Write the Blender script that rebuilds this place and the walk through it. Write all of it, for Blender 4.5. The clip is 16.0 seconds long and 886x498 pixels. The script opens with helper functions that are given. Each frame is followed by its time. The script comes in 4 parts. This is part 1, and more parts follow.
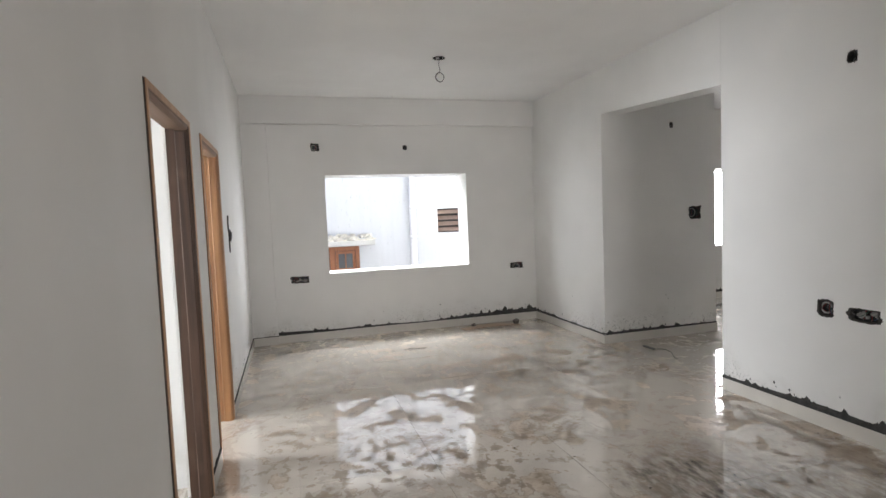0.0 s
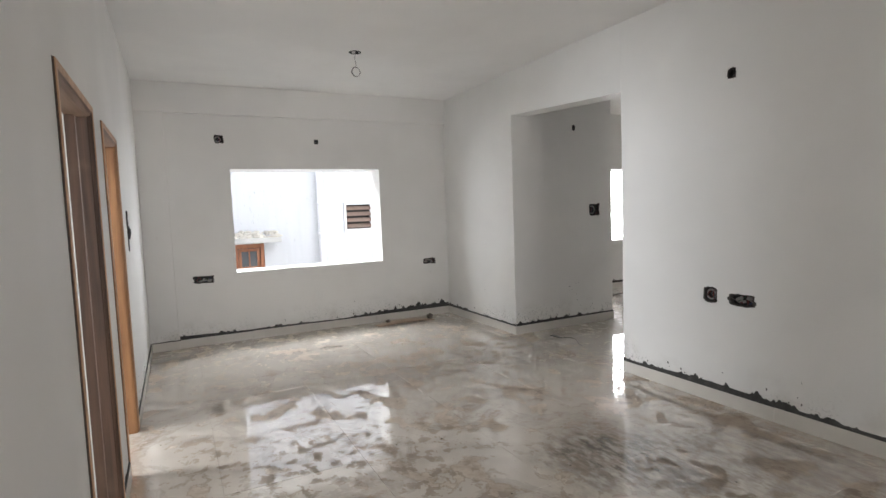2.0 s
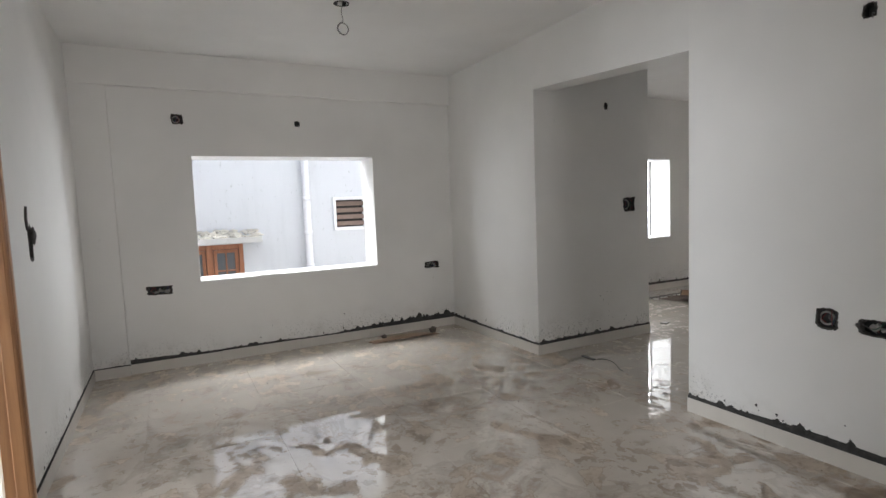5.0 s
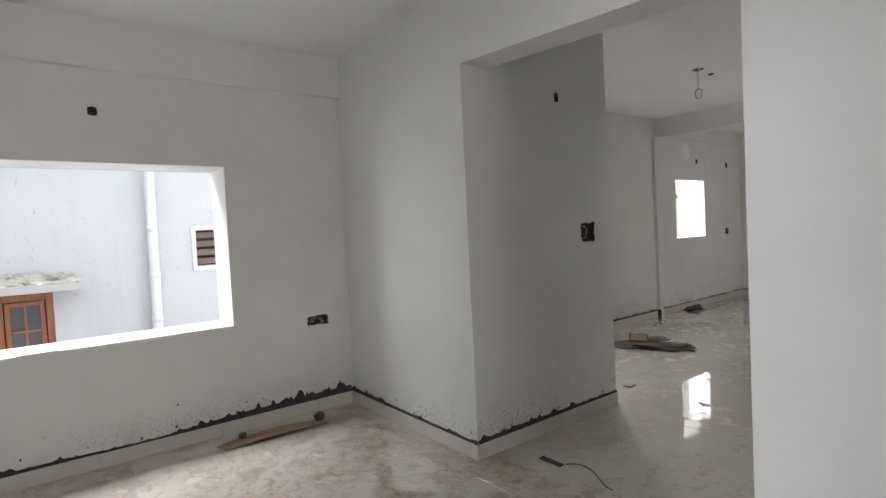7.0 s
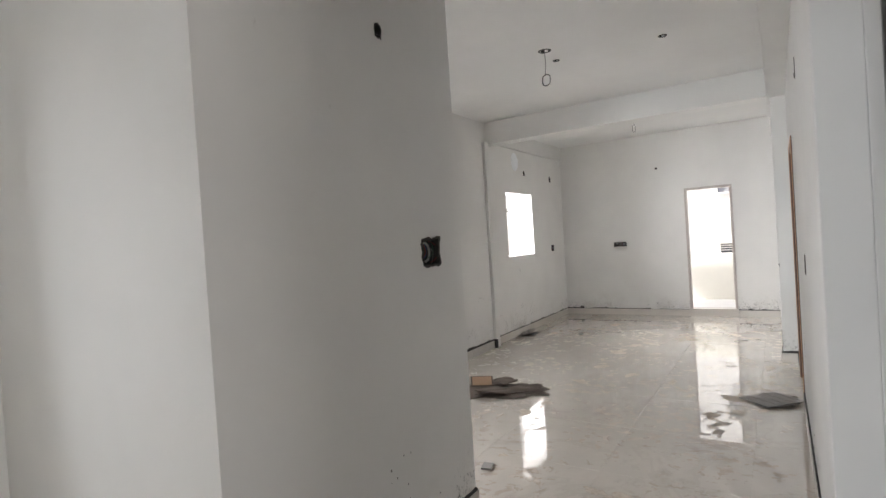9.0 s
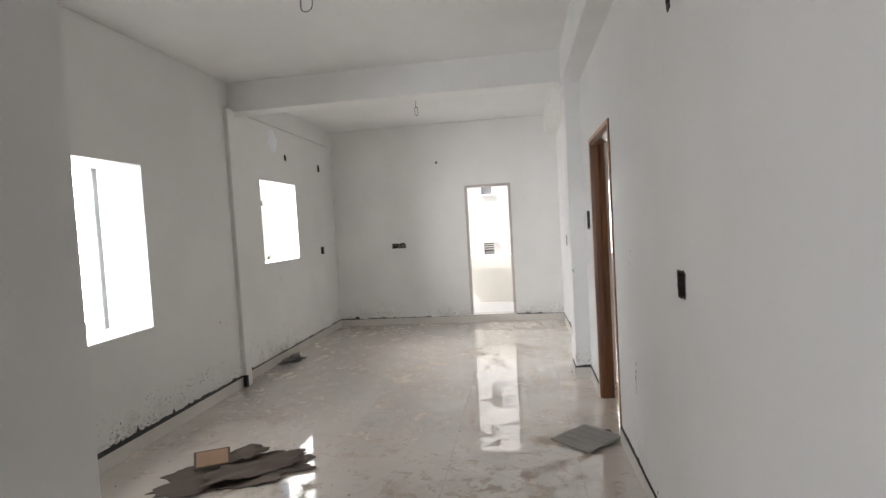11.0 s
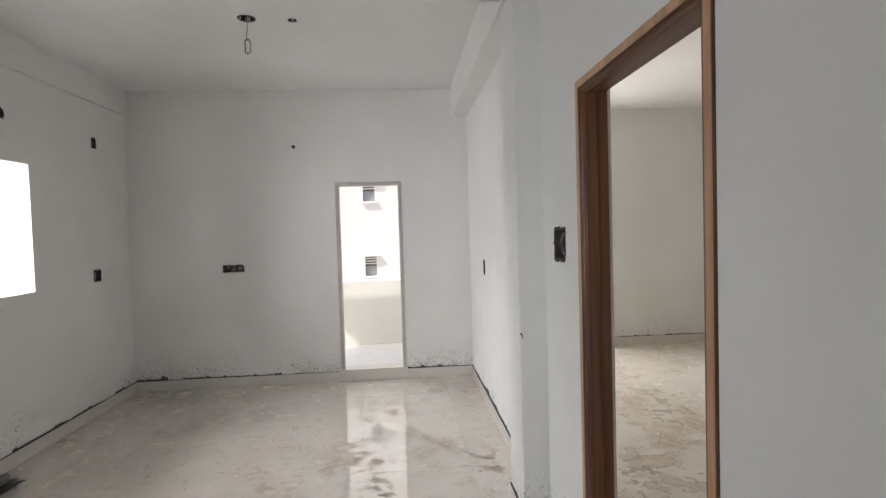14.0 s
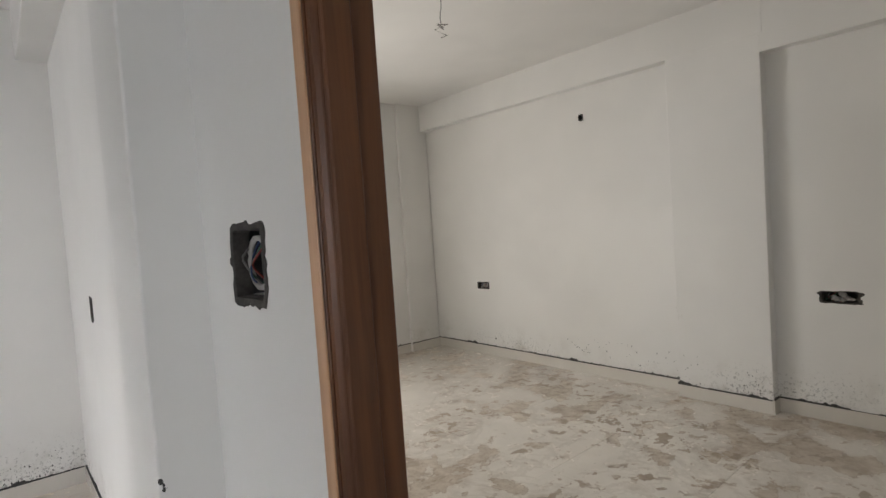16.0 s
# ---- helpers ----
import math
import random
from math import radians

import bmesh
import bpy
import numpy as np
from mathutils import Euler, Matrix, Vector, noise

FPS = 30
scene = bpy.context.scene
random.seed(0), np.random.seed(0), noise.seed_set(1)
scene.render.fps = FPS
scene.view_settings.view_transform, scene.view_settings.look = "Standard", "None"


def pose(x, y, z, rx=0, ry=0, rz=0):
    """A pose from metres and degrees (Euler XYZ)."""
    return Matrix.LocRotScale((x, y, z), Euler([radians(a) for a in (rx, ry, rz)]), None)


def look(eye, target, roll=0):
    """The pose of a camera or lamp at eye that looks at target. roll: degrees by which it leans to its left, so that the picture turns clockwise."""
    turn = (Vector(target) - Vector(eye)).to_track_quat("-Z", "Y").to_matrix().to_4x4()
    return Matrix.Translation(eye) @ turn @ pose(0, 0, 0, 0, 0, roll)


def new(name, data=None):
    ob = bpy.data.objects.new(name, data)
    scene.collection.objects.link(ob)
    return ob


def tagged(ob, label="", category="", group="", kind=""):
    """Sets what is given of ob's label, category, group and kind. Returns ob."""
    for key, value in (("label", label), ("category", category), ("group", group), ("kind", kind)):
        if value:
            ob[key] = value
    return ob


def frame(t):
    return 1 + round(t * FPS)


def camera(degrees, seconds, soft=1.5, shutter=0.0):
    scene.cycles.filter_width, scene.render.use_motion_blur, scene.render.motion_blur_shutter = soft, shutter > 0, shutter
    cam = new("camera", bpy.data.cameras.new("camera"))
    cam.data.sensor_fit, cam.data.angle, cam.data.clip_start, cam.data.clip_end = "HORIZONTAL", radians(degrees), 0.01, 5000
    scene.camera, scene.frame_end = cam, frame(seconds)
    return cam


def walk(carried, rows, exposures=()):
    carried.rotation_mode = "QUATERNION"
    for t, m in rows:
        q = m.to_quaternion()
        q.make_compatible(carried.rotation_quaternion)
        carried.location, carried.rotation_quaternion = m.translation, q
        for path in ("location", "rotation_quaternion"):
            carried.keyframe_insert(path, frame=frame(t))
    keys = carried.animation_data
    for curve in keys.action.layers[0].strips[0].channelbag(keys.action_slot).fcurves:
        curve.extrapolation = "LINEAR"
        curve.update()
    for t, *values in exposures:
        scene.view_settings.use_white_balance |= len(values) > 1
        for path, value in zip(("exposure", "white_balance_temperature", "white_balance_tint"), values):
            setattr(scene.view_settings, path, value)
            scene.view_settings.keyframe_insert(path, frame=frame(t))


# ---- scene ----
cam = camera(80.1, 16.0)
PATH = [
    (0, (0.487, 0.195, 1.5), (1.045, 2.111, 1.377), -2.3),
    (0.5, (0.369, 0.229, 1.505), (1.128, 2.072, 1.334), -2.3),
    (1, (0.308, 0.227, 1.505), (1.126, 2.043, 1.323), -1.7),
    (1.5, (0.308, 0.235, 1.516), (1.139, 2.046, 1.349), -2.2),
    (2, (0.329, 0.22, 1.503), (1.23, 2.0, 1.353), -2.1),
    (2.5, (0.342, 0.234, 1.508), (1.272, 2.0, 1.375), -2.3),
    (3, (0.334, 0.258, 1.507), (1.29, 2.012, 1.408), -2.4),
    (5.5, (0.958, 1.599, 1.495), (1.875, 3.368, 1.322), -2.2),
    (6, (1.265, 1.962, 1.504), (2.241, 3.704, 1.394), -2.2),
    (6.5, (1.455, 2.357, 1.479), (2.473, 4.076, 1.375), -1.4),
    (7, (1.638, 2.74, 1.499), (2.862, 4.32, 1.428), -2.8),
    (7.5, (1.97, 3.039, 1.472), (3.33, 4.504, 1.411), -4.4),
    (8, (2.253, 3.317, 1.479), (3.693, 4.703, 1.413), -3.9),
    (8.5, (2.517, 3.603, 1.504), (4.1, 4.825, 1.477), -1.9),
    (9, (2.872, 3.833, 1.482), (4.557, 4.909, 1.451), -3.7),
    (9.5, (3.254, 4.016, 1.494), (5.063, 4.866, 1.446), -4.4),
    (10, (3.582, 4.13, 1.486), (5.551, 4.468, 1.402), -3.2),
    (12.5, (5.511, 4.479, 1.538), (7.491, 4.747, 1.453), -3.3),
    (13, (5.915, 4.437, 1.544), (7.899, 4.686, 1.492), -3.0),
    (13.5, (6.311, 4.432, 1.518), (8.308, 4.509, 1.452), -2.1),
    (14, (6.691, 4.436, 1.555), (8.684, 4.28, 1.483), -1.7),
    (14.5, (7.103, 4.315, 1.54), (9.055, 3.883, 1.467), -3.9),
    (15, (7.437, 4.242, 1.54), (9.331, 3.601, 1.485), -3.8),
    (15.5, (7.823, 4.193, 1.545), (9.548, 3.184, 1.482), -4.1),
    (16, (8.047, 4.082, 1.522), (9.567, 2.785, 1.435), -3.9),
]
EXPOSURES = [(0.0, 0.36), (3.0, 0.4), (5.5, -0.04), (7.0, 0.0), (8.0, 0.2), (9.0, 0.5), (10.0, 0.5), (12.5, 0.05), (14.5, 0.03), (15.5, -0.25), (16.0, -0.1)]
walk(cam, [(t, look(eye, target, roll)) for t, eye, target, roll in PATH], EXPOSURES)

# ---------------------------------------------------------------- light
SUN_ELEVATION, SUN_AZIMUTH = 48.0, 340.0
world = bpy.data.worlds.new("sky")
scene.world = world
world.use_nodes = True
wn = world.node_tree
sky = wn.nodes.new("ShaderNodeTexSky")
sky.sky_type = "NISHITA"
sky.sun_disc = False
sky.sun_elevation = radians(SUN_ELEVATION)
sky.sun_rotation = radians(SUN_AZIMUTH)
sky.air_density, sky.dust_density = 1.0, 5.0
wn.links.new(sky.outputs[0], wn.nodes["Background"].inputs[0])
wn.nodes["Background"].inputs[1].default_value = 0.15

sun = new("sun", bpy.data.lights.new("sun", "SUN"))
sun.data.energy, sun.data.angle, sun.data.color = 4.5, radians(0.6), (1.0, 0.97, 0.93)
az, el = radians(SUN_AZIMUTH), radians(SUN_ELEVATION)
to_sun = Vector((math.sin(az) * math.cos(el), math.cos(az) * math.cos(el), math.sin(el)))
sun.matrix_world = look(to_sun * 30, (0, 0, 0))


def sky_lamp(name, eye, target, w, h, watts, color=(0.90, 0.94, 1.0)):
    """An added area lamp, in place of sky light through an opening."""
    lamp = new(name, bpy.data.lights.new(name, "AREA"))
    lamp.data.shape, lamp.data.size, lamp.data.size_y = "RECTANGLE", w, h
    lamp.data.energy, lamp.data.color = watts, color
    lamp.matrix_world = look(eye, target)
    lamp.visible_camera = True
    return lamp


WARM = (0.97, 0.965, 1.0)
CREAM = (1.0, 0.965, 0.925)
sky_lamp("skylight_living_high", (1.9, 8.7, 4.1), (1.9, 6.6, 3.1), 3.8, 1.6, 580)
# Two lamps added beside the window, out of view, for sideways light.
sky_lamp("skylight_living_west", (-1.4, 9.4, 1.9), (-1.4, 5.0, 1.8), 2.2, 2.8, 120)
sky_lamp("skylight_living_east", (5.2, 9.4, 1.9), (5.2, 5.0, 1.8), 2.2, 2.8, 290)
# Unseen source behind the camera, added to lift the north and block walls.
sky_lamp("skylight_back", (1.9, -6.75, 1.3), (1.9, 2.0, 1.5), 2.8, 2.1, 100, WARM)
sky_lamp("skylight_door_south", (-3.2, 2.3, 1.47), (0, 2.6, 1.0), 1.15, 1.2, 60)
sky_lamp("skylight_door_north", (-3.2, 4.45, 1.47), (0, 4.3, 1.0), 1.05, 1.2, 110)
sky_lamp("skylight_hall", (10.9, 10.25, 3.45), (10.4, 5.5, 1.0), 3.8, 1.4, 95, WARM)
sky_lamp("skylight_hall_high", (7.2, 8.8, 4.1), (7.2, 6.7, 3.1), 3.2, 1.6, 75, WARM)
sky_lamp("skylight_hall_window", (10.4, 9.5, 3.0), (10.4, 5.6, 1.3), 2.4, 1.5, 300, WARM)
# Added between the two hall windows to lift the east wall.
sky_lamp("skylight_hall_west", (9.3, 9.3, 1.9), (9.3, 5.0, 1.8), 1.8, 2.6, 280, WARM)
sky_lamp("skylight_bedroom", (13.46, 2.77, 1.47), (10, 2.0, 1.0), 1.0, 1.2, 62, CREAM)
# Added above the balcony to brighten floor and parapet beyond the sky's own light.
sky_lamp("skylight_balcony", (13.2, 5.6, 3.6), (13.15, 5.6, 0.0), 1.0, 3.6, 150, WARM)


# ---------------------------------------------------------------- materials
def material(name):
    m = bpy.data.materials.new(name)
    m.use_nodes = True
    nt = m.node_tree
    return m, nt, nt.nodes["Principled BSDF"]


class Nodes:
    def __init__(self, nt):
        self.nt = nt

    def put(self, socket, value):
        if hasattr(value, "links") or isinstance(value, bpy.types.NodeSocket):
            self.nt.links.new(value, socket)
        else:
            socket.default_value = value

    def coords(self, scale=(1, 1, 1), shift=None):
        tc = self.nt.nodes.new("ShaderNodeNewGeometry").outputs["Position"]
        mp = self.nt.nodes.new("ShaderNodeMapping")
        self.put(mp.inputs["Vector"], tc)
        mp.inputs["Scale"].default_value = scale
        if shift is not None:
            self.put(mp.inputs["Location"], shift)
        return mp.outputs[0]

    def noise(self, vec, scale, detail=4, rough=0.55, distort=0.0):
        n = self.nt.nodes.new("ShaderNodeTexNoise")
        self.put(n.inputs["Vector"], vec)
        n.inputs["Scale"].default_value = scale
        n.inputs["Detail"].default_value = detail
        n.inputs["Roughness"].default_value = rough
        n.inputs["Distortion"].default_value = distort
        return n.outputs["Fac"]

    def ramp(self, fac, lo, hi, smooth=True):
        n = self.nt.nodes.new("ShaderNodeMapRange")
        n.interpolation_type = "SMOOTHSTEP" if smooth else "LINEAR"
        self.put(n.inputs["Value"], fac)
        n.inputs["From Min"].default_value, n.inputs["From Max"].default_value = lo, hi
        return n.outputs["Result"]

    def math(self, op, a, b=0.0):
        n = self.nt.nodes.new("ShaderNodeMath")
        n.operation = op
        n.use_clamp = False
        self.put(n.inputs[0], a)
        self.put(n.inputs[1], b)
        return n.outputs[0]

    def mix(self, fac, a, b):
        n = self.nt.nodes.new("ShaderNodeMix")
        n.data_type = "RGBA"
        self.put(n.inputs["Factor"], fac)
        self.put(n.inputs["A"], a if not isinstance(a, tuple) else (*a, 1)[:4])
        self.put(n.inputs["B"], b if not isinstance(b, tuple) else (*b, 1)[:4])
        return n.outputs["Result"]

    def mixf(self, fac, a, b):
        n = self.nt.nodes.new("ShaderNodeMix")
        n.data_type = "FLOAT"
        self.put(n.inputs["Factor"], fac)
        self.put(n.inputs["A"], a)
        self.put(n.inputs["B"], b)
        return n.outputs["Result"]

    def bump(self, bsdf, height, strength=0.2, distance=0.002):
        n = self.nt.nodes.new("ShaderNodeBump")
        n.inputs["Strength"].default_value = strength
        n.inputs["Distance"].default_value = distance
        self.put(n.inputs["Height"], height)
        self.put(bsdf.inputs["Normal"], n.outputs[0])

    def z(self):
        sep = self.nt.nodes.new("ShaderNodeSeparateXYZ")
        self.put(sep.inputs[0], self.nt.nodes.new("ShaderNodeNewGeometry").outputs["Position"])
        return sep.outputs[2]

    def random(self):
        return self.nt.nodes.new("ShaderNodeObjectInfo").outputs["Random"]

    def island(self):
        return self.nt.nodes.new("ShaderNodeNewGeometry").outputs["Random Per Island"]


def plaster(name, base, dirt=True, rough=0.55):
    m, nt, b = material(name)
    n = Nodes(nt)
    p = n.coords()
    big = n.noise(p, 0.9, 3)
    fine = n.noise(p, 60, 3)
    tone = tuple(c * 0.94 for c in base)
    col = n.mix(n.ramp(big, 0.35, 0.65), base, tone)
    if dirt:
        z = n.z()
        # damp mould specks near the floor, in scattered patches
        low = n.math("SUBTRACT", 1.0, n.ramp(z, 0.10, 0.46))
        patch = n.ramp(n.noise(p, 0.95, 2), 0.46, 0.60)
        specks = n.ramp(n.math("ADD", n.noise(p, 48, 6, 0.75), n.math("MULTIPLY", n.ramp(z, 0.45, 0.08), 0.06)), 0.58, 0.66)
        soft = n.ramp(n.noise(p, 5, 4), 0.45, 0.75)
        mould = n.math("MULTIPLY", n.math("MULTIPLY", low, patch), n.math("MULTIPLY", specks, 0.65))
        col = n.mix(mould, col, (0.10, 0.095, 0.085))
        haze = n.math("MULTIPLY", n.math("MULTIPLY", low, n.math("MULTIPLY", soft, n.mixf(patch, 0.5, 1.0))), 0.5)
        col = n.mix(haze, col, (0.45, 0.42, 0.36))
        # scuffs
        scuff = n.ramp(n.noise(n.coords((1, 1, 0.6)), 4.2, 6, 0.65), 0.70, 0.76)
        col = n.mix(n.math("MULTIPLY", scuff, 0.35), col, (0.42, 0.40, 0.36))
    nt.links.new(col, b.inputs["Base Color"])
    b.inputs["Roughness"].default_value = rough
    b.inputs["Specular IOR Level"].default_value = 0.3
    h = n.math("ADD", n.math("MULTIPLY", n.noise(p, 2.2, 2), 3.0), n.math("MULTIPLY", fine, 0.12))
    n.bump(b, h, 0.35, 0.004)
    return m


def plain(name, color, rough=0.5, metal=0.0, var=0.15, scale=12.0, bump=0.15):
    m, nt, b = material(name)
    n = Nodes(nt)
    p = n.coords()
    dark = tuple(c * (1 - var) for c in color)
    light = tuple(min(1, c * (1 + var)) for c in color)
    col = n.mix(n.noise(p, scale, 5), dark, light)
    nt.links.new(col, b.inputs["Base Color"])
    b.inputs["Roughness"].default_value = rough
    b.inputs["Metallic"].default_value = metal
    n.bump(b, n.noise(p, scale * 8, 4), bump, 0.002)
    return m


def polished_tile(name, base, gloss, dirt, cover=0.5, spills=()):
    """Polished vitrified tile under a film of dried slurry that is torn off in sharp-edged patches."""
    m, nt, b = material(name)
    n = Nodes(nt)
    p = n.coords()
    rnd = n.random()
    cloud = n.noise(p, 2.6, 5, 0.6, 0.6)
    vein = n.noise(n.coords((1, 2.2, 1)), 5.5, 6, 0.65, 1.2)
    c1 = n.mix(n.ramp(cloud, 0.3, 0.7), base, tuple(c * 0.93 for c in base))
    c1 = n.mix(n.math("MULTIPLY", n.ramp(vein, 0.5, 0.75), 0.25), c1, tuple(c * k for c, k in zip(base, (0.95, 0.91, 0.86))))
    c1 = n.mix(n.math("MULTIPLY", rnd, 0.10), c1, tuple(c * 0.88 for c in base))
    # dried slurry film: patches a hand wide, with torn rims, and small slivers between them
    zone = n.noise(n.coords((1, 1, 1), (1.3, 4.1, 0.0)), 0.8, 3, 0.5)
    patches = n.noise(n.coords((1.0, 0.8, 1.0), (2.7, 1.9, 0.0)), 4.2, 6, 0.58, 0.3)
    where = n.math("ADD", n.math("MULTIPLY", zone, 0.3), n.math("MULTIPLY", patches, 0.7))
    lo = 0.62 - 0.26 * cover
    film = n.ramp(where, lo, lo + 0.006)
    slivers = n.ramp(n.noise(n.coords((1.0, 0.85, 1.0)), 12.0, 4, 0.58, 0.3), 0.548, 0.556)
    among = n.ramp(n.noise(n.coords((1.0, 1.0, 1.0), (5.3, 2.2, 0.0)), 1.9, 4, 0.6, 0.5), 0.46 - 0.04 * dirt, 0.58 - 0.04 * dirt)
    bits = n.math("MULTIPLY", slivers, among)
    mask = n.math("MAXIMUM", film, bits)
    rim = n.math("MULTIPLY", film, n.math("SUBTRACT", 1.0, n.ramp(where, lo + 0.004, lo + 0.022)))
    # brown puddle stains
    puddle = n.noise(n.coords((1.2, 1, 1), (3.1, 1.7, 0.0)), 1.25, 6, 0.6, 0.7)
    stain = n.ramp(puddle, 0.50, 0.64)
    rimmed = n.math("MULTIPLY", n.ramp(puddle, 0.505, 0.525), n.math("SUBTRACT", 1.0, n.ramp(puddle, 0.53, 0.56)))
    smear = n.ramp(n.noise(n.coords((1.0, 1.3, 1.0)), 4.0, 6, 0.68, 0.7), 0.40, 0.66)
    dust = n.ramp(n.noise(p, 11.0, 6, 0.7), 0.35, 0.7)
    ash = n.mix(dust, tuple(c * k for c, k in zip(base, (0.70, 0.65, 0.60))), tuple(c * k for c, k in zip(base, (0.52, 0.455, 0.39))))
    c2 = n.mix(n.math("MULTIPLY", mask, 0.85), c1, ash)
    c2 = n.mix(n.math("MULTIPLY", rim, 0.25 + 0.30 * dirt), c2, (0.25, 0.19, 0.14))
    c2 = n.mix(n.math("MULTIPLY", bits, 0.45 + 0.3 * dirt), c2, (0.31, 0.25, 0.195))
    c2 = n.mix(n.math("MULTIPLY", n.math("MULTIPLY", stain, smear), 0.75 * dirt), c2, (0.27, 0.19, 0.125))
    c2 = n.mix(n.math("MULTIPLY", rimmed, 0.22 * dirt), c2, (0.28, 0.22, 0.17))
    # broad dirty smears where mortar was mixed
    for cx, cy, rad, amount in spills:
        d = nt.nodes.new("ShaderNodeVectorMath")
        d.operation = "DISTANCE"
        nt.links.new(p, d.inputs[0])
        d.inputs[1].default_value = (cx, cy, 0.0)
        far = n.math("ADD", d.outputs["Value"], n.math("MULTIPLY", n.math("SUBTRACT", n.noise(p, 3.2, 5, 0.6), 0.5), 0.7))
        near = n.math("SUBTRACT", 1.0, n.ramp(far, rad * 0.3, rad))
        brush = n.ramp(n.noise(n.coords((9.0, 3.0, 1.0)), 2.2, 5, 0.65), 0.30, 0.66)
        c2 = n.mix(n.math("MULTIPLY", n.math("MULTIPLY", near, brush), amount), c2, (0.10, 0.072, 0.052))
    grit = n.ramp(n.noise(p, 42, 3, 0.6), 0.665, 0.715)
    c2 = n.mix(n.math("MULTIPLY", grit, 0.15 + 0.2 * dirt), c2, (0.17, 0.14, 0.115))
    nt.links.new(c2, b.inputs["Base Color"])
    r = n.mixf(mask, gloss, n.mixf(dust, 0.36, 0.55))
    nt.links.new(r, b.inputs["Roughness"])
    b.inputs["IOR"].default_value = 1.6
    nt.links.new(n.mixf(mask, 0.7, 0.25), b.inputs["Specular IOR Level"])
    nt.links.new(n.mixf(mask, 1.0 if gloss < 0.1 else 0.0, 0.0), b.inputs["Coat Weight"])
    b.inputs["Coat Roughness"].default_value = 0.02
    b.inputs["Coat IOR"].default_value = 1.8
    n.bump(b, n.math("ADD", n.math("MULTIPLY", mask, 0.2), n.math("MULTIPLY", n.noise(p, 7, 2), 0.06)), 0.12, 0.001)
    return m


def weathered(name, base):
    """Old outdoor paint with short dark drips and faint streaks."""
    m, nt, b = material(name)
    n = Nodes(nt)
    drips = n.ramp(n.noise(n.coords((22.0, 22.0, 9.0)), 1.0, 4, 0.65), 0.635, 0.69)
    patch = n.ramp(n.noise(n.coords((1, 1, 0.7)), 0.9, 3), 0.35, 0.6)
    streak = n.ramp(n.noise(n.coords((5, 5, 0.5)), 1.2, 4), 0.5, 0.8)
    col = n.mix(n.math("MULTIPLY", streak, 0.25), base, tuple(c * 0.8 for c in base))
    col = n.mix(n.math("MULTIPLY", n.math("MULTIPLY", drips, patch), 0.6), col, (0.30, 0.31, 0.29))
    nt.links.new(col, b.inputs["Base Color"])
    b.inputs["Roughness"].default_value = 0.85
    n.bump(b, n.noise(n.coords(), 8, 4), 0.3, 0.004)
    return m


def wood(name, base, dark, axis=2, gloss=0.4):
    m, nt, b = material(name)
    n = Nodes(nt)
    s = [14.0, 14.0, 14.0]
    s[axis] = 0.7
    p = n.coords(tuple(s))
    grain = n.noise(p, 1.1, 6, 0.6, 1.2)
    pores = n.noise(n.coords(tuple(v * 5 for v in s)), 3.0, 3, 0.6)
    col = n.mix(n.ramp(grain, 0.3, 0.72), base, dark)
    col = n.mix(n.math("MULTIPLY", n.ramp(pores, 0.6, 0.75), 0.22), col, tuple(c * 0.5 for c in dark))
    dusty = n.ramp(n.noise(n.coords(), 3.5, 4), 0.6, 0.85)
    col = n.mix(n.math("MULTIPLY", dusty, 0.15), col, (0.45, 0.33, 0.22))
    nt.links.new(col, b.inputs["Base Color"])
    b.inputs["Roughness"].default_value = gloss
    n.bump(b, pores, 0.2, 0.001)
    return m


